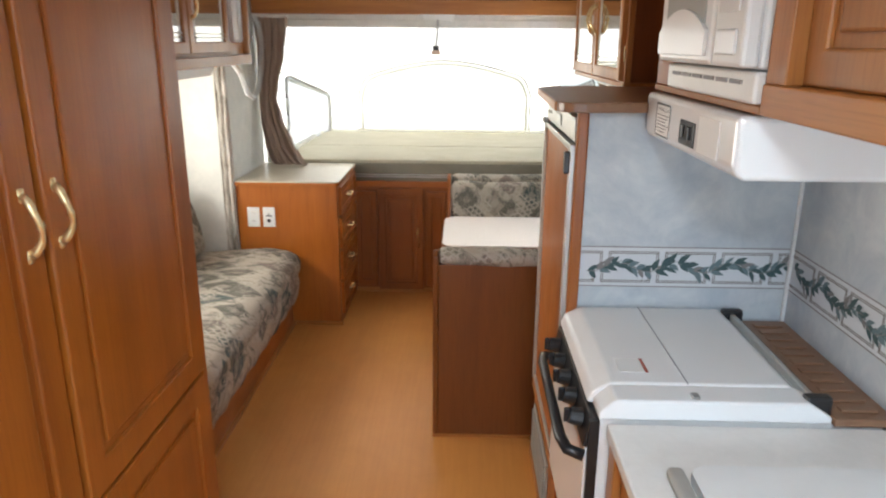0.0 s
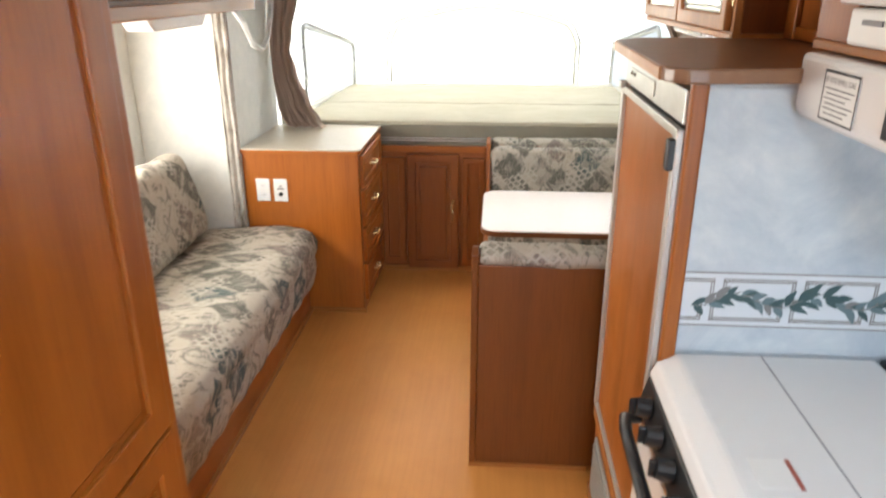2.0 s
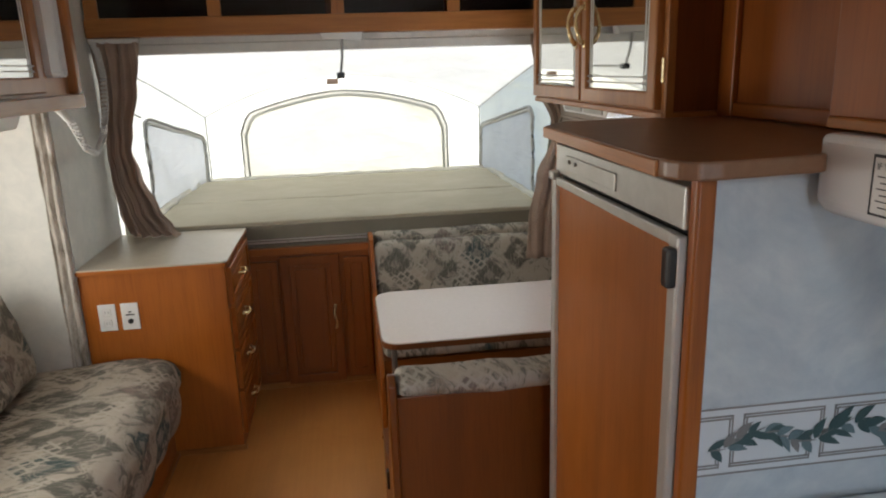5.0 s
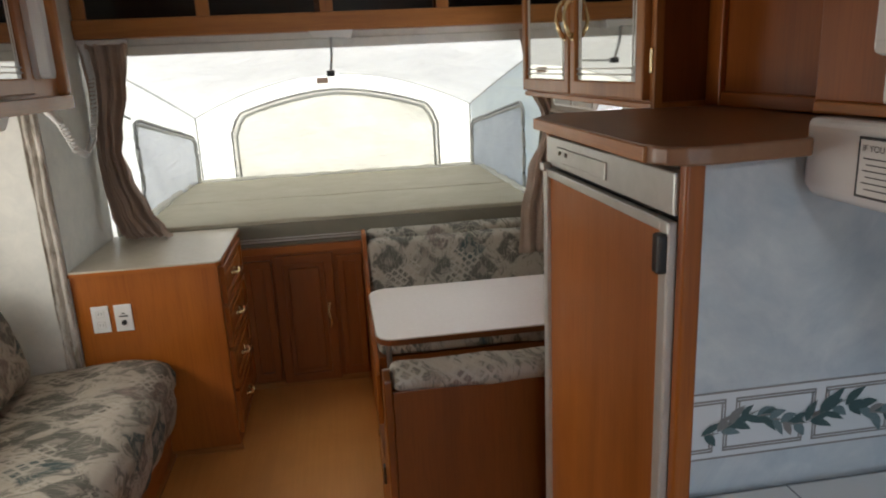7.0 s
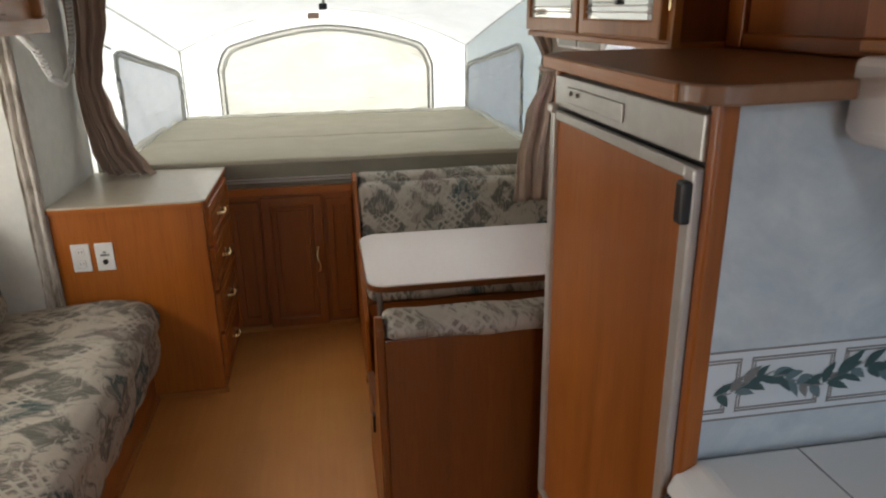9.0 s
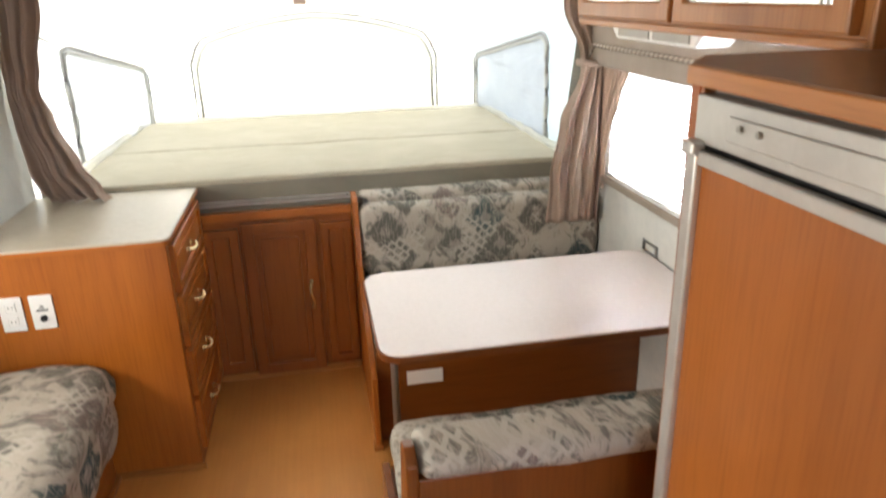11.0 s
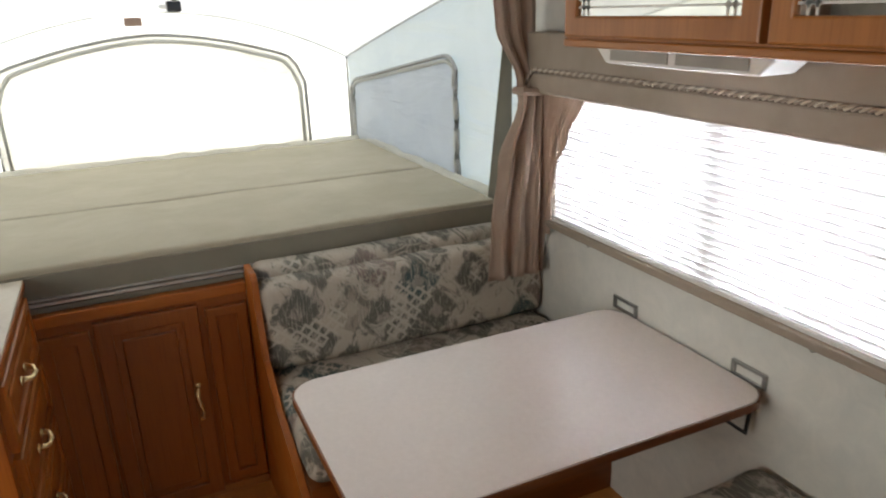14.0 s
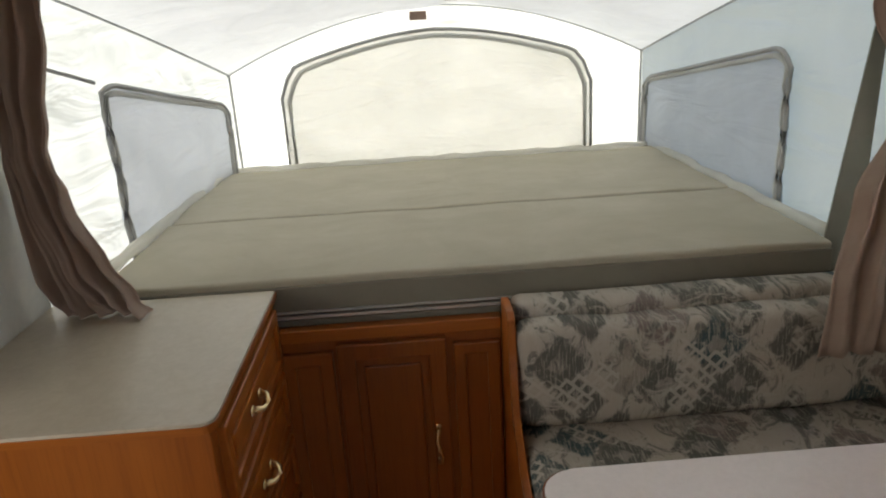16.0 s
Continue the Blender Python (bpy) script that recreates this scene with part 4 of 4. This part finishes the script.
# ---------- dinette ----------
nb = thing("dinette_bench", (0.65, 3.0, 0), "cherry dinette bench seen from its back, patterned cushions", "bench", "dinette benches")
part("back_panel", B(0.128, XR - 0.002, 2.757, 2.780, 0.012, 0.795, 0.003), shade_cherry_z, nb)
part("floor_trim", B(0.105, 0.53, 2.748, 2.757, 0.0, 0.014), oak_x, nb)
part("end_panel", prism(bmesh.new(), [(2.752, 0.0), (3.40, 0.0), (3.40, 0.36), (3.05, 0.40), (2.90, 0.55), (2.85, 0.74), (2.83, 0.835), (2.79, 0.848), (2.752, 0.83)], "x", 0.106, 0.128, 0.004), shade_cherry_z, nb)
part("seat_box", B(0.13, XR - 0.004, 2.79, 3.38, 0.005, 0.36), shade_cherry_z, nb)
part("back_cushion", cushion(0.132, XR - 0.004, 2.781, 2.868, 0.40, 0.80, 0.03, 0.008, None, 3), fabric_front, nb, "", True)
part("top_roll", cushion(0.130, XR - 0.006, 2.738, 2.868, 0.792, 0.846, 0.026, 0.012, None, 21), fabric_front, nb, "puffed upper edge of the backrest", True)
part("seat_cushion", cushion(0.132, XR - 0.006, 2.80, 3.435, 0.362, 0.485, 0.045, 0.008, None, 5), fabric_top, nb, "", True)
part("latch", B(0.098, 0.106, 3.0, 3.03, 0.36, 0.42, 0.003), black_pl, nb)

fb = thing("dinette_bench", (0.65, 4.3, 0), "cherry dinette bench with patterned cushions under the bunk", "bench", "dinette benches")
part("end_panel", prism(bmesh.new(), [(Y1 - 0.04, 0.0), (3.955, 0.0), (3.958, 0.30), (4.03, 0.34), (4.16, 0.41), (4.30, 0.46), (4.43, 0.56), (4.47, 0.72), (4.475, 0.82), (4.50, 0.836), (Y1 - 0.04, 0.836)], "x", 0.126, 0.148, 0.004), wood_z, fb)
part("foot", B(0.118, 0.156, 3.945, 3.985, 0.0, 0.02, 0.003), oak_x, fb)
part("seat_box", B(0.15, XR - 0.004, 4.005, Y1 - 0.01, 0.004, 0.36), dark_cherry_x, fb)
part("seat_cushion", cushion(0.152, XR - 0.006, 3.985, 4.56, 0.362, 0.498, 0.045, 0.008, None, 9), fabric_top, fb, "", True)
part("back_cushion", cushion(0.152, XR - 0.004, 4.445, 4.555, 0.50, 0.80, 0.035, 0.010, pose(0, 0, 0, 0, 0, 0), 11), fabric_front, fb, "", True)
part("top_bolster", cushion(0.152, XR - 0.004, 4.53, 4.640, 0.60, 0.834, 0.03, 0.006, None, 13), fabric_front, fb, "", True)
part("label", B(0.26, 0.395, 4.0, 4.0045, 0.235, 0.29), paper, fb, "pale paper label")

ta = thing("dinette_table", (0.65, 3.7, 0), "pale laminate dinette table with rounded corners hung on the wall", "table")
part("tabletop", prism(bmesh.new(), rounded(0.125, XR - 0.012, 3.42, 4.035, 0.07), "z", 0.655, 0.682, 0.003), table_lam, ta)
part("edge_band", prism(bmesh.new(), rounded(0.121, XR - 0.009, 3.416, 4.039, 0.072), "z", 0.656, 0.677), dark_cherry_x, ta, "brown edge band")
part("leg", tube(bmesh.new(), [(0.172, 3.56, 0.0), (0.172, 3.56, 0.652)], 0.011, 12), steel, ta, "slim grey metal leg")
part("leg_foot", tube(bmesh.new(), [(0.172, 3.56, 0.0), (0.172, 3.56, 0.03)], 0.016, 12), black_pl, ta)
for y in (3.985, 3.50):
    bm = bmesh.new()
    box(bm, XR - 0.009, XR - 0.001, y - 0.055, y + 0.055, 0.68, 0.686, 0.001)
    box(bm, XR - 0.009, XR - 0.001, y - 0.055, y + 0.055, 0.712, 0.722, 0.002)
    box(bm, XR - 0.009, XR - 0.001, y - 0.055, y - 0.043, 0.68, 0.72, 0.001)
    box(bm, XR - 0.009, XR - 0.001, y + 0.043, y + 0.055, 0.68, 0.72, 0.001)
    part("wall_bracket", bm, steel, ta, "grey metal hanger")
part("strut", tube(bmesh.new(), [(1.04, 3.46, 0.650), (1.15, 3.46, 0.56), (1.16, 3.46, 0.648)], 0.006, 6), black_pl, ta)

# ---------- glass cabinet above the dinette ----------
gc = thing("dinette_overhead_cabinet", (1.0, 3.2, 1.52), "oak overhead cabinet with mirrored etched doors above the dinette", "cabinet")
part("body", B(0.822, XR - 0.002, 2.668, 3.80, 1.53, TOP - 0.004, 0.003), shade_cherry_z, gc)
part("face_frame", B(0.808, 0.822, 2.664, 3.805, 1.525, TOP - 0.004, 0.003), oak_z, gc)
part("bottom_rail", B(0.800, XR - 0.004, 2.664, 3.805, 1.512, 1.530, 0.004), oak_y, gc)
part("side_strip", B(0.802, 0.826, 2.655, 2.668, 1.512, TOP - 0.005, 0.004), oak_z, gc)
for y0, w, px in ((3.785, 0.545, 0.515), (3.225, 0.535, 0.03)):
    hung_door(gc, w, 0.495, pose(0.807, y0, 1.535, 0, 0, FACE_MX), oak_z, oak_z, (px, 0.23), 0.044, True)
part("hinge", B(0.796, 0.803, 2.66, 2.672, 1.60, 1.66, 0.002), brass, gc)
strip_lamp(0.97, 3.30, 3.85, 1.512, "dinette cabinet")

# ---------- fridge, its cabinet and the top over it ----------
fr = thing("fridge_cabinet", (0.8, 2.37, 0), "cherry cabinet around the built-in fridge", "cabinet")
part("corner_post", B(0.534, 0.566, 1.976, 2.0, 0.30, 1.489, 0.006, 3), wood_z, fr)
part("side_panel", B(0.54, XR - 0.002, 2.660, 2.680, 0.0, 1.487), wood_z, fr)
part("front_strip", B(0.541, 0.556, 2.650, 2.659, 0.0, 1.487, 0.002), wood_z, fr)
part("lower_panel", B(0.535, 0.555, 2.0, 2.648, 0.02, 0.345), wood_z, fr)
part("lower_rail", B(0.522, 0.540, 2.0, 2.648, 0.315, 0.350, 0.004), oak_y, fr)
part("lower_rail", B(0.522, 0.540, 2.0, 2.648, 0.0, 0.04, 0.004), oak_y, fr)
v = part("vent", B(0.526, 0.536, 2.16, 2.60, 0.06, 0.26, 0.004), grey_pl, fr, "grey furnace grille")
for i in range(9):
    part("louvre", B(0.519, 0.526, 2.18, 2.58, 0.075 + i * 0.02, 0.084 + i * 0.02), grey_pl, v)
fg = thing("fridge", (0.8, 2.37, 0.35), "built-in fridge with a wood-panelled door and grey metal trim", "fridge")
part("body", B(0.545, 1.1, 2.045, 2.646, 0.355, 1.475), grey_pl, fg)
part("control_panel", B(0.518, 0.545, 2.004, 2.646, 1.403, 1.470, 0.003), alu, fg)
part("control_inset", B(0.514, 0.518, 2.27, 2.56, 1.418, 1.452, 0.002), alu, fg)
for y in (2.49, 2.53):
    part("button", tube(bmesh.new(), [(0.509, y, 1.44), (0.515, y, 1.44)], 0.0045, 10), grey_pl, fg)
door = part("door", B(0.519, 0.544, 2.004, 2.636, 0.365, 1.385), fridge_wood, fg, "wood-panelled fridge door")
part("trim", B(0.508, 0.526, 2.000, 2.030, 0.36, 1.395, 0.004), alu, door, "grey metal door edge")
part("trim", B(0.508, 0.526, 2.618, 2.646, 0.36, 1.395, 0.004), alu, door)
part("trim", B(0.510, 0.526, 2.030, 2.618, 1.375, 1.395, 0.003), alu, door)
part("trim", B(0.510, 0.526, 2.030, 2.618, 0.36, 0.38, 0.003), alu, door)
part("handle", B(0.494, 0.512, 2.001, 2.026, 1.312, 1.376, 0.005), black_pl, door, "black plastic door catch")
part("hinge", B(0.500, 0.520, 2.616, 2.648, 1.388, 1.408, 0.004), alu, fg)
part("gap", B(0.53, 0.546, 2.004, 2.646, 1.386, 1.405), black_pl, fg)
fg.location.x += 0.012
sh = thing("fridge_top_shelf", (0.8, 2.3, 1.49), "brown laminate top above the fridge with a rounded wooden edge", "shelf")
pts = [(0.545, 1.926), (0.71, 1.945), (0.75, 1.99), (XR - 0.004, 1.99), (XR - 0.004, 2.66), (0.80, 2.66), (0.80, 2.695), (0.56, 2.695), (0.488, 2.60), (0.474, 2.0), (0.478, 1.968), (0.490, 1.945), (0.512, 1.93)]
part("board", prism(bmesh.new(), pts, "z", 1.490, 1.517, 0.004), brown_lam, sh)
part("edge", prism(bmesh.new(), [(0.470, 1.985), (0.478, 1.985), (0.492, 2.60), (0.484, 2.60)], "z", 1.491, 1.515, 0.002), oak_y, sh)
nk = thing("nook_panel", (0.95, 2.35, 1.53), "cherry framed panel at the back of the open shelf", "panel")
# darker cherry carries the dimness of the nook
part("panel", B(0.955, 0.985, 1.995, 2.664, 1.519, TOP - 0.005), bunk_z, nk)
part("stile", B(0.940, 0.955, 2.60, 2.664, 1.519, TOP - 0.005, 0.004), wood_z, nk)
part("rail", B(0.943, 0.955, 1.995, 2.60, 1.519, 1.552, 0.004), wood_y, nk)

# ---------- kitchen upper cabinet, microwave, hood ----------
uk = thing("kitchen_upper_cabinet", (0.97, 1.2, 1.56), "oak upper cabinet with a microwave bay", "cabinet")
part("side_panel", B(0.752, XR - 0.014, 1.965, 1.992, 1.556, TOP - 0.004, 0.003), wood_z, uk)
part("bottom", B(0.752, XR - 0.014, 0.2, 1.964, 1.548, 1.566), oak_y, uk)
part("body", B(0.79, XR - 0.014, 0.2, 1.29, 1.566, TOP - 0.004), oak_z, uk)
part("back", B(1.05, XR - 0.014, 1.29, 1.964, 1.566, TOP - 0.004), shade_cherry_z, uk)
part("face_rail", B(0.738, 0.79, 0.2, 1.30, 1.549, 1.603, 0.003), oak_y, uk)
part("face_rail", B(0.738, 0.79, 1.30, 1.992, 1.549, 1.565, 0.003), oak_y, uk)
part("face_stile", B(0.742, 0.79, 1.225, 1.30, 1.603, TOP - 0.005, 0.003), oak_z, uk)
# far stile in darker wood than the near one, to look less lit
part("face_stile", B(0.742, 0.79, 1.855, 1.994, 1.565, TOP - 0.005, 0.003), bunk_z, uk)
hung_door(uk, 0.60, 0.48, pose(0.789, 1.225, 1.604, 0, 0, FACE_MX), oak_z, oak_z, None, 0.06)
mw = thing("microwave", (0.9, 1.63, 1.61), "white microwave oven in the upper cabinet bay", "microwave")
part("body", B(0.735, 1.045, 1.315, 1.845, 1.665, 1.99, 0.008), enamel, mw)
part("base_vent", B(0.728, 1.0, 1.310, 1.848, 1.606, 1.662, 0.006), plastic, mw)
for i in range(6):
    part("vent_slot", B(0.7255, 0.729, 1.365 + i * 0.075, 1.425 + i * 0.075, 1.638, 1.646), ink_soft, mw)
d = part("door", B(0.700, 0.735, 1.475, 1.842, 1.668, 1.985, 0.010), enamel, mw)
part("window", B(0.697, 0.701, 1.52, 1.79, 1.735, 1.94, 0.003), mat("microwave_window", (0.42, 0.44, 0.42), 0.15), d, "grey glass")
swoosh = [(1.495, 1.685), (1.825, 1.685)] + [(1.825 - 0.33 * k / 12, 1.735 + 0.045 * (1 - (2 * k / 12 - 1) ** 2)) for k in range(13)]
part("lower_panel", prism(bmesh.new(), swoosh, "x", 0.6915, 0.7005, 0.002), enamel, d, "raised arched white panel")
part("control_panel", B(0.702, 0.735, 1.318, 1.47, 1.668, 1.985, 0.008), plastic, mw)
for i in range(4):
    part("button", B(0.6985, 0.7025, 1.345, 1.445, 1.765 + i * 0.045, 1.790 + i * 0.045, 0.002), grey_pl if i % 2 else enamel, mw)
part("open_button", B(0.697, 0.703, 1.345, 1.445, 1.69, 1.735, 0.004), enamel, mw)
mw.location.z -= 0.040
ho = thing("range_hood", (0.95, 1.66, 1.43), "white range hood with a gas warning label", "hood")
hp = [(0.715, 1.545), (XR - 0.014, 1.545), (XR - 0.014, 1.425), (0.735, 1.425), (0.715, 1.445)]
bm = prism(bmesh.new(), hp, "y", 1.325, 1.972)
bmesh.ops.bevel(bm, geom=list(bm.edges), offset=0.012, segments=3, profile=0.5, affect="EDGES")
part("body", bm, enamel, ho)
part("switch_plate", B(0.711, 0.7155, 1.555, 1.655, 1.452, 1.506, 0.002), black_pl, ho, "black switch plate")
for y in (1.585, 1.63):
    part("switch", B(0.706, 0.712, y - 0.010, y + 0.010, 1.468, 1.496, 0.002), black_pl, ho)
part("rating_plate", B(0.7125, 0.7152, 1.41, 1.53, 1.45, 1.525, 0.001), paper, ho, "pale embossed plate")
lb = part("label", B(0.7125, 0.7152, 1.742, 1.856, 1.448, 1.526), paper, ho, "framed warning label")
bm = bmesh.new()
for z0, z1, y0, y1 in ((1.523, 1.527, 1.740, 1.858), (1.447, 1.450, 1.740, 1.858), (1.447, 1.527, 1.740, 1.7425), (1.447, 1.527, 1.8555, 1.858)):
    box(bm, 0.7118, 0.7126, y0, y1, z0, z1)
for i in range(6):
    y1 = 1.848 - (0.006 if i % 2 else 0)
    box(bm, 0.7118, 0.7126, 1.75 + 0.012 * ((i * 7) % 3), y1, 1.498 - i * 0.008, 1.4995 - i * 0.008)
part("print", bm, ink, lb)
tx = bpy.data.curves.new("heading", "FONT")
tx.body, tx.size, tx.align_x = "IF YOU SMELL GAS", 0.0122, "CENTER"
to = new("heading", tx)
tx.materials.append(ink)
to.parent = lb
to.matrix_basis = pose(0.7115, 1.80, 1.508, 90, 0, -90)

# ---------- stove ----------
st = thing("gas_range", (0.8, 1.7, 0.3), "white gas range with a folded lid and black knobs", "stove")
part("body", B(0.535, 1.16, 1.44, 1.985, 0.30, 0.865), enamel, st)
part("lid", prism(bmesh.new(), [(0.515, 0.868), (0.53, 0.90), (0.57, 0.922), (0.975, 0.922), (1.0, 0.90), (1.035, 0.872)], "y", 1.50, 1.985, 0.008), enamel, st, "white enamel lid in two leaves")
part("lid_end", prism(bmesh.new(), [(0.53, 0.868), (1.04, 0.868), (1.04, 0.884), (0.985, 0.918), (0.565, 0.918), (0.53, 0.886)], "y", 1.425, 1.505, 0.006), enamel, st)
part("lid_seam", B(0.742, 0.745, 1.50, 1.98, 0.9215, 0.9228), ink_soft, st)
part("lid_hinge", B(0.735, 0.752, 1.435, 1.46, 0.884, 0.924, 0.003), steel, st)
part("lid_rail", B(1.005, 1.02, 1.45, 1.975, 0.885, 0.915, 0.004), alu, st)
part("lid_rail", B(1.024, 1.030, 1.45, 1.975, 0.885, 0.905), black_pl, st)
for y in (1.44, 1.955):
    part("lid_bracket", B(0.985, 1.045, y, y + 0.03, 0.875, 0.925, 0.008), black_pl, st)
part("sticker", B(0.60, 0.66, 1.555, 1.63, 0.9222, 0.9232), paper, st)
part("sticker_band", B(0.66, 0.668, 1.555, 1.63, 0.9222, 0.9232), mat("red_print", (0.35, 0.08, 0.05), 0.6), st)
part("control_panel", prism(bmesh.new(), [(0.500, 0.79), (0.535, 0.79), (0.535, 0.862), (0.518, 0.862)], "y", 1.44, 1.985, 0.004), black_pl, st)
for i in range(5):
    y = 1.51 + i * 0.10
    k = part("knob", tube(bmesh.new(), [(0.508, y, 0.826), (0.478, y, 0.832)], [0.023, 0.019], 14), black_pl, st)
    part("grip", B(0.466, 0.480, y - 0.004, y + 0.004, 0.815, 0.85, 0.002), black_pl, k)
od = part("oven_door", B(0.508, 0.535, 1.445, 1.98, 0.40, 0.785, 0.006), enamel, st, "white oven door")
part("handle", tube(bmesh.new(), [(0.506, 1.97, 0.765), (0.470, 1.95, 0.775), (0.462, 1.90, 0.778), (0.460, 1.50, 0.778), (0.470, 1.455, 0.775), (0.506, 1.445, 0.765)], 0.014, 10), black_pl, od, "black bar handle", True)
part("door_edge", B(0.512, 0.535, 1.432, 1.445, 0.40, 0.86), black_pl, st)
lg = thing("stove_ledge", (1.1, 1.7, 0.86), "dark brown slotted ledge behind the stove", "ledge")
part("board", B(1.042, XR - 0.014, 1.42, 1.985, 0.866, 0.885, 0.003), brown_lam, lg)
for i in range(11):
    part("rib", B(1.07, XR - 0.04, 1.45 + i * 0.048, 1.475 + i * 0.048, 0.885, 0.890, 0.002), brown_lam, lg)

# ---------- counter, sink cover, base cabinet ----------
kb = thing("kitchen_base_cabinet", (0.85, 0.7, 0), "oak base cabinet under the white counter", "cabinet")
part("body", B(0.575, XR - 0.016, -0.2, 1.418, 0.0, 0.828), oak_z, kb)
part("body", B(0.575, XR - 0.016, 1.418, 1.99, 0.0, 0.295), oak_z, kb)
part("face_stile", B(0.556, 0.575, 1.36, 1.418, 0.05, 0.828, 0.003), oak_z, kb)
hung_door(kb, 0.50, 0.62, pose(0.574, 1.35, 0.08, 0, 0, FACE_MX), oak_z, oak_z, (0.04, 0.45), 0.055)
hung_door(kb, 0.50, 0.62, pose(0.574, 0.83, 0.08, 0, 0, FACE_MX), oak_z, oak_z, (0.46, 0.45), 0.055)
hung_door(kb, 0.53, 0.24, pose(0.574, 1.985, 0.03, 0, 0, FACE_MX), oak_z, oak_z, None, 0.045)
ct = thing("counter", (0.87, 0.6, 0.83), "white laminate kitchen counter", "counter")
part("worktop", B(0.548, XR - 0.014, -0.2, 1.422, 0.830, 0.862, 0.004), white_lam, ct)
sc = thing("sink_cover", (0.9, 0.95, 0.862), "white sink cover lying on the counter", "sink cover")
part("board", prism(bmesh.new(), rounded(0.665, 1.08, 0.72, 1.235, 0.03), "z", 0.862, 0.885, 0.005), plastic, sc)
fa = thing("sink_rim_clip", (0.64, 1.18, 0.862), "grey plastic clip beside the sink cover", "clip")
part("clip", B(0.622, 0.655, 1.06, 1.23, 0.862, 0.888, 0.011, seg=4), grey_pl, fa)

# ---------- leaf border on the wallpaper ----------


leaf_meshes = {}


def leaf_mesh(mt):
    """A flat pointed leaf one unit long and wide, shared by all of its colour."""
    if mt.name not in leaf_meshes:
        bm = bmesh.new()
        up, lo = [], []
        for i in range(8):
            q = i / 7
            w = 0.5 * math.sin(math.pi * q ** 0.8)
            for row, sg in ((up, 1), (lo, -1)):
                row.append(bm.verts.new((q, 0, sg * w + 0.2 * math.sin(q * 3))))
        for i in range(7):
            bm.faces.new((up[i], up[i + 1], lo[i + 1], lo[i]))
        me = bpy.data.meshes.new("leaf")
        bm.to_mesh(me)
        bm.free()
        me.materials.append(mt)
        leaf_meshes[mt.name] = me
    return leaf_meshes[mt.name]


def border(m, length, phase):
    """A paper band, local x along it, z up, front towards -y: frames, lines and leaf sprigs."""
    b = thing("wallpaper_border", m.translation, "papered border of grey frames and blue-green leaves", "wallpaper border", "leaf borders")
    part("ground", box(bmesh.new(), 0, length, -0.0012, 0, 0.993, 1.116, 0, 2, m), print_light, b)
    lines = bmesh.new()
    for z in (0.9945, 1.1145):
        box(lines, 0, length, -0.0020, -0.0012, z - 0.0015, z + 0.0015, 0, 2, m)
    rng = random.Random(5 + int(phase * 100))
    step = 0.163

    def leaf(x, z, a, ln, wd, mt):
        if x < 0.02 or x > length - 0.02:
            return
        ob = new("leaf", leaf_mesh(mt))
        ob.parent = b
        ob.matrix_parent_inverse = Matrix.Translation(-b.location)
        ob.matrix_basis = m @ pose(x, -0.0026 - rng.random() * 0.0008, z, 0, -a, 0) @ Matrix.Diagonal((ln * 1.1, 1, wd * 1.15, 1))

    n = int(length / step) + 2
    for k in range(n):
        x = k * step - phase

        def bar(x0, x1, z0, z1):
            x0, x1 = max(0.0, x + x0), min(length, x + x1)
            if x1 > x0:
                box(lines, x0, x1, -0.0022, -0.0012, z0, z1, 0, 2, m)
        for o in (0.0, 0.005):
            bar(0.012, step - 0.008, 1.099 - o, 1.1018 - o)
            bar(-0.008, step - 0.028, 1.006 + o, 1.0088 + o)
            bar(0.012 + o, 0.0145 + o, 1.057, 1.1015 - o)
            bar(-0.008 + o, -0.0055 + o, 1.006 + o, 1.057)
            bar(step - 0.008 - o, step - 0.0055 - o, 1.057, 1.1015 - o)
            bar(step - 0.028 - o, step - 0.0255 - o, 1.006 + o, 1.057)
        bar(-0.008, 0.020, 1.051, 1.059)
        # a wavering stem with pairs of slim leaves and small twigs
        c = 1.052
        for q in range(7):
            sx = x + q * step / 7 + rng.uniform(-0.004, 0.004)
            sz = c + 0.013 * math.sin((sx + phase) * 2 * math.pi / step)
            lean = 22 * math.cos((sx + phase) * 2 * math.pi / step)
            tint = (leaf_dark, leaf_mid, leaf_dark, leaf_pale, leaf_mid)
            leaf(sx, sz, lean + 8, 0.032, 0.003, leaf_pale)
            leaf(sx, sz, lean + rng.uniform(28, 48), rng.uniform(0.028, 0.044), rng.uniform(0.010, 0.016), tint[rng.randrange(5)])
            leaf(sx + 0.006, sz, lean - rng.uniform(25, 48), rng.uniform(0.026, 0.042), rng.uniform(0.010, 0.016), tint[rng.randrange(5)])
            if q % 2 == 0:
                leaf(sx + 0.008, sz + 0.002, lean + rng.uniform(-10, 10), 0.036, 0.012, leaf_dark)
    tagged(part("frames", lines, print_line, b), kind="stuff")


border(pose(0.565, 1.998, -0.012), XR - 0.014 - 0.565, 0.09)
border(pose(XR - 0.012, 1.995, -0.012, 0, 0, FACE_MX), 1.9, 0.02)
cs = thing("corner_strip", (XR - 0.02, 1.99, 0.9), "thin white strip in the wallpaper corner", "trim")
part("strip", B(XR - 0.022, XR - 0.0125, 1.986, 1.9975, 0.87, 1.42, 0.002), plastic, cs)
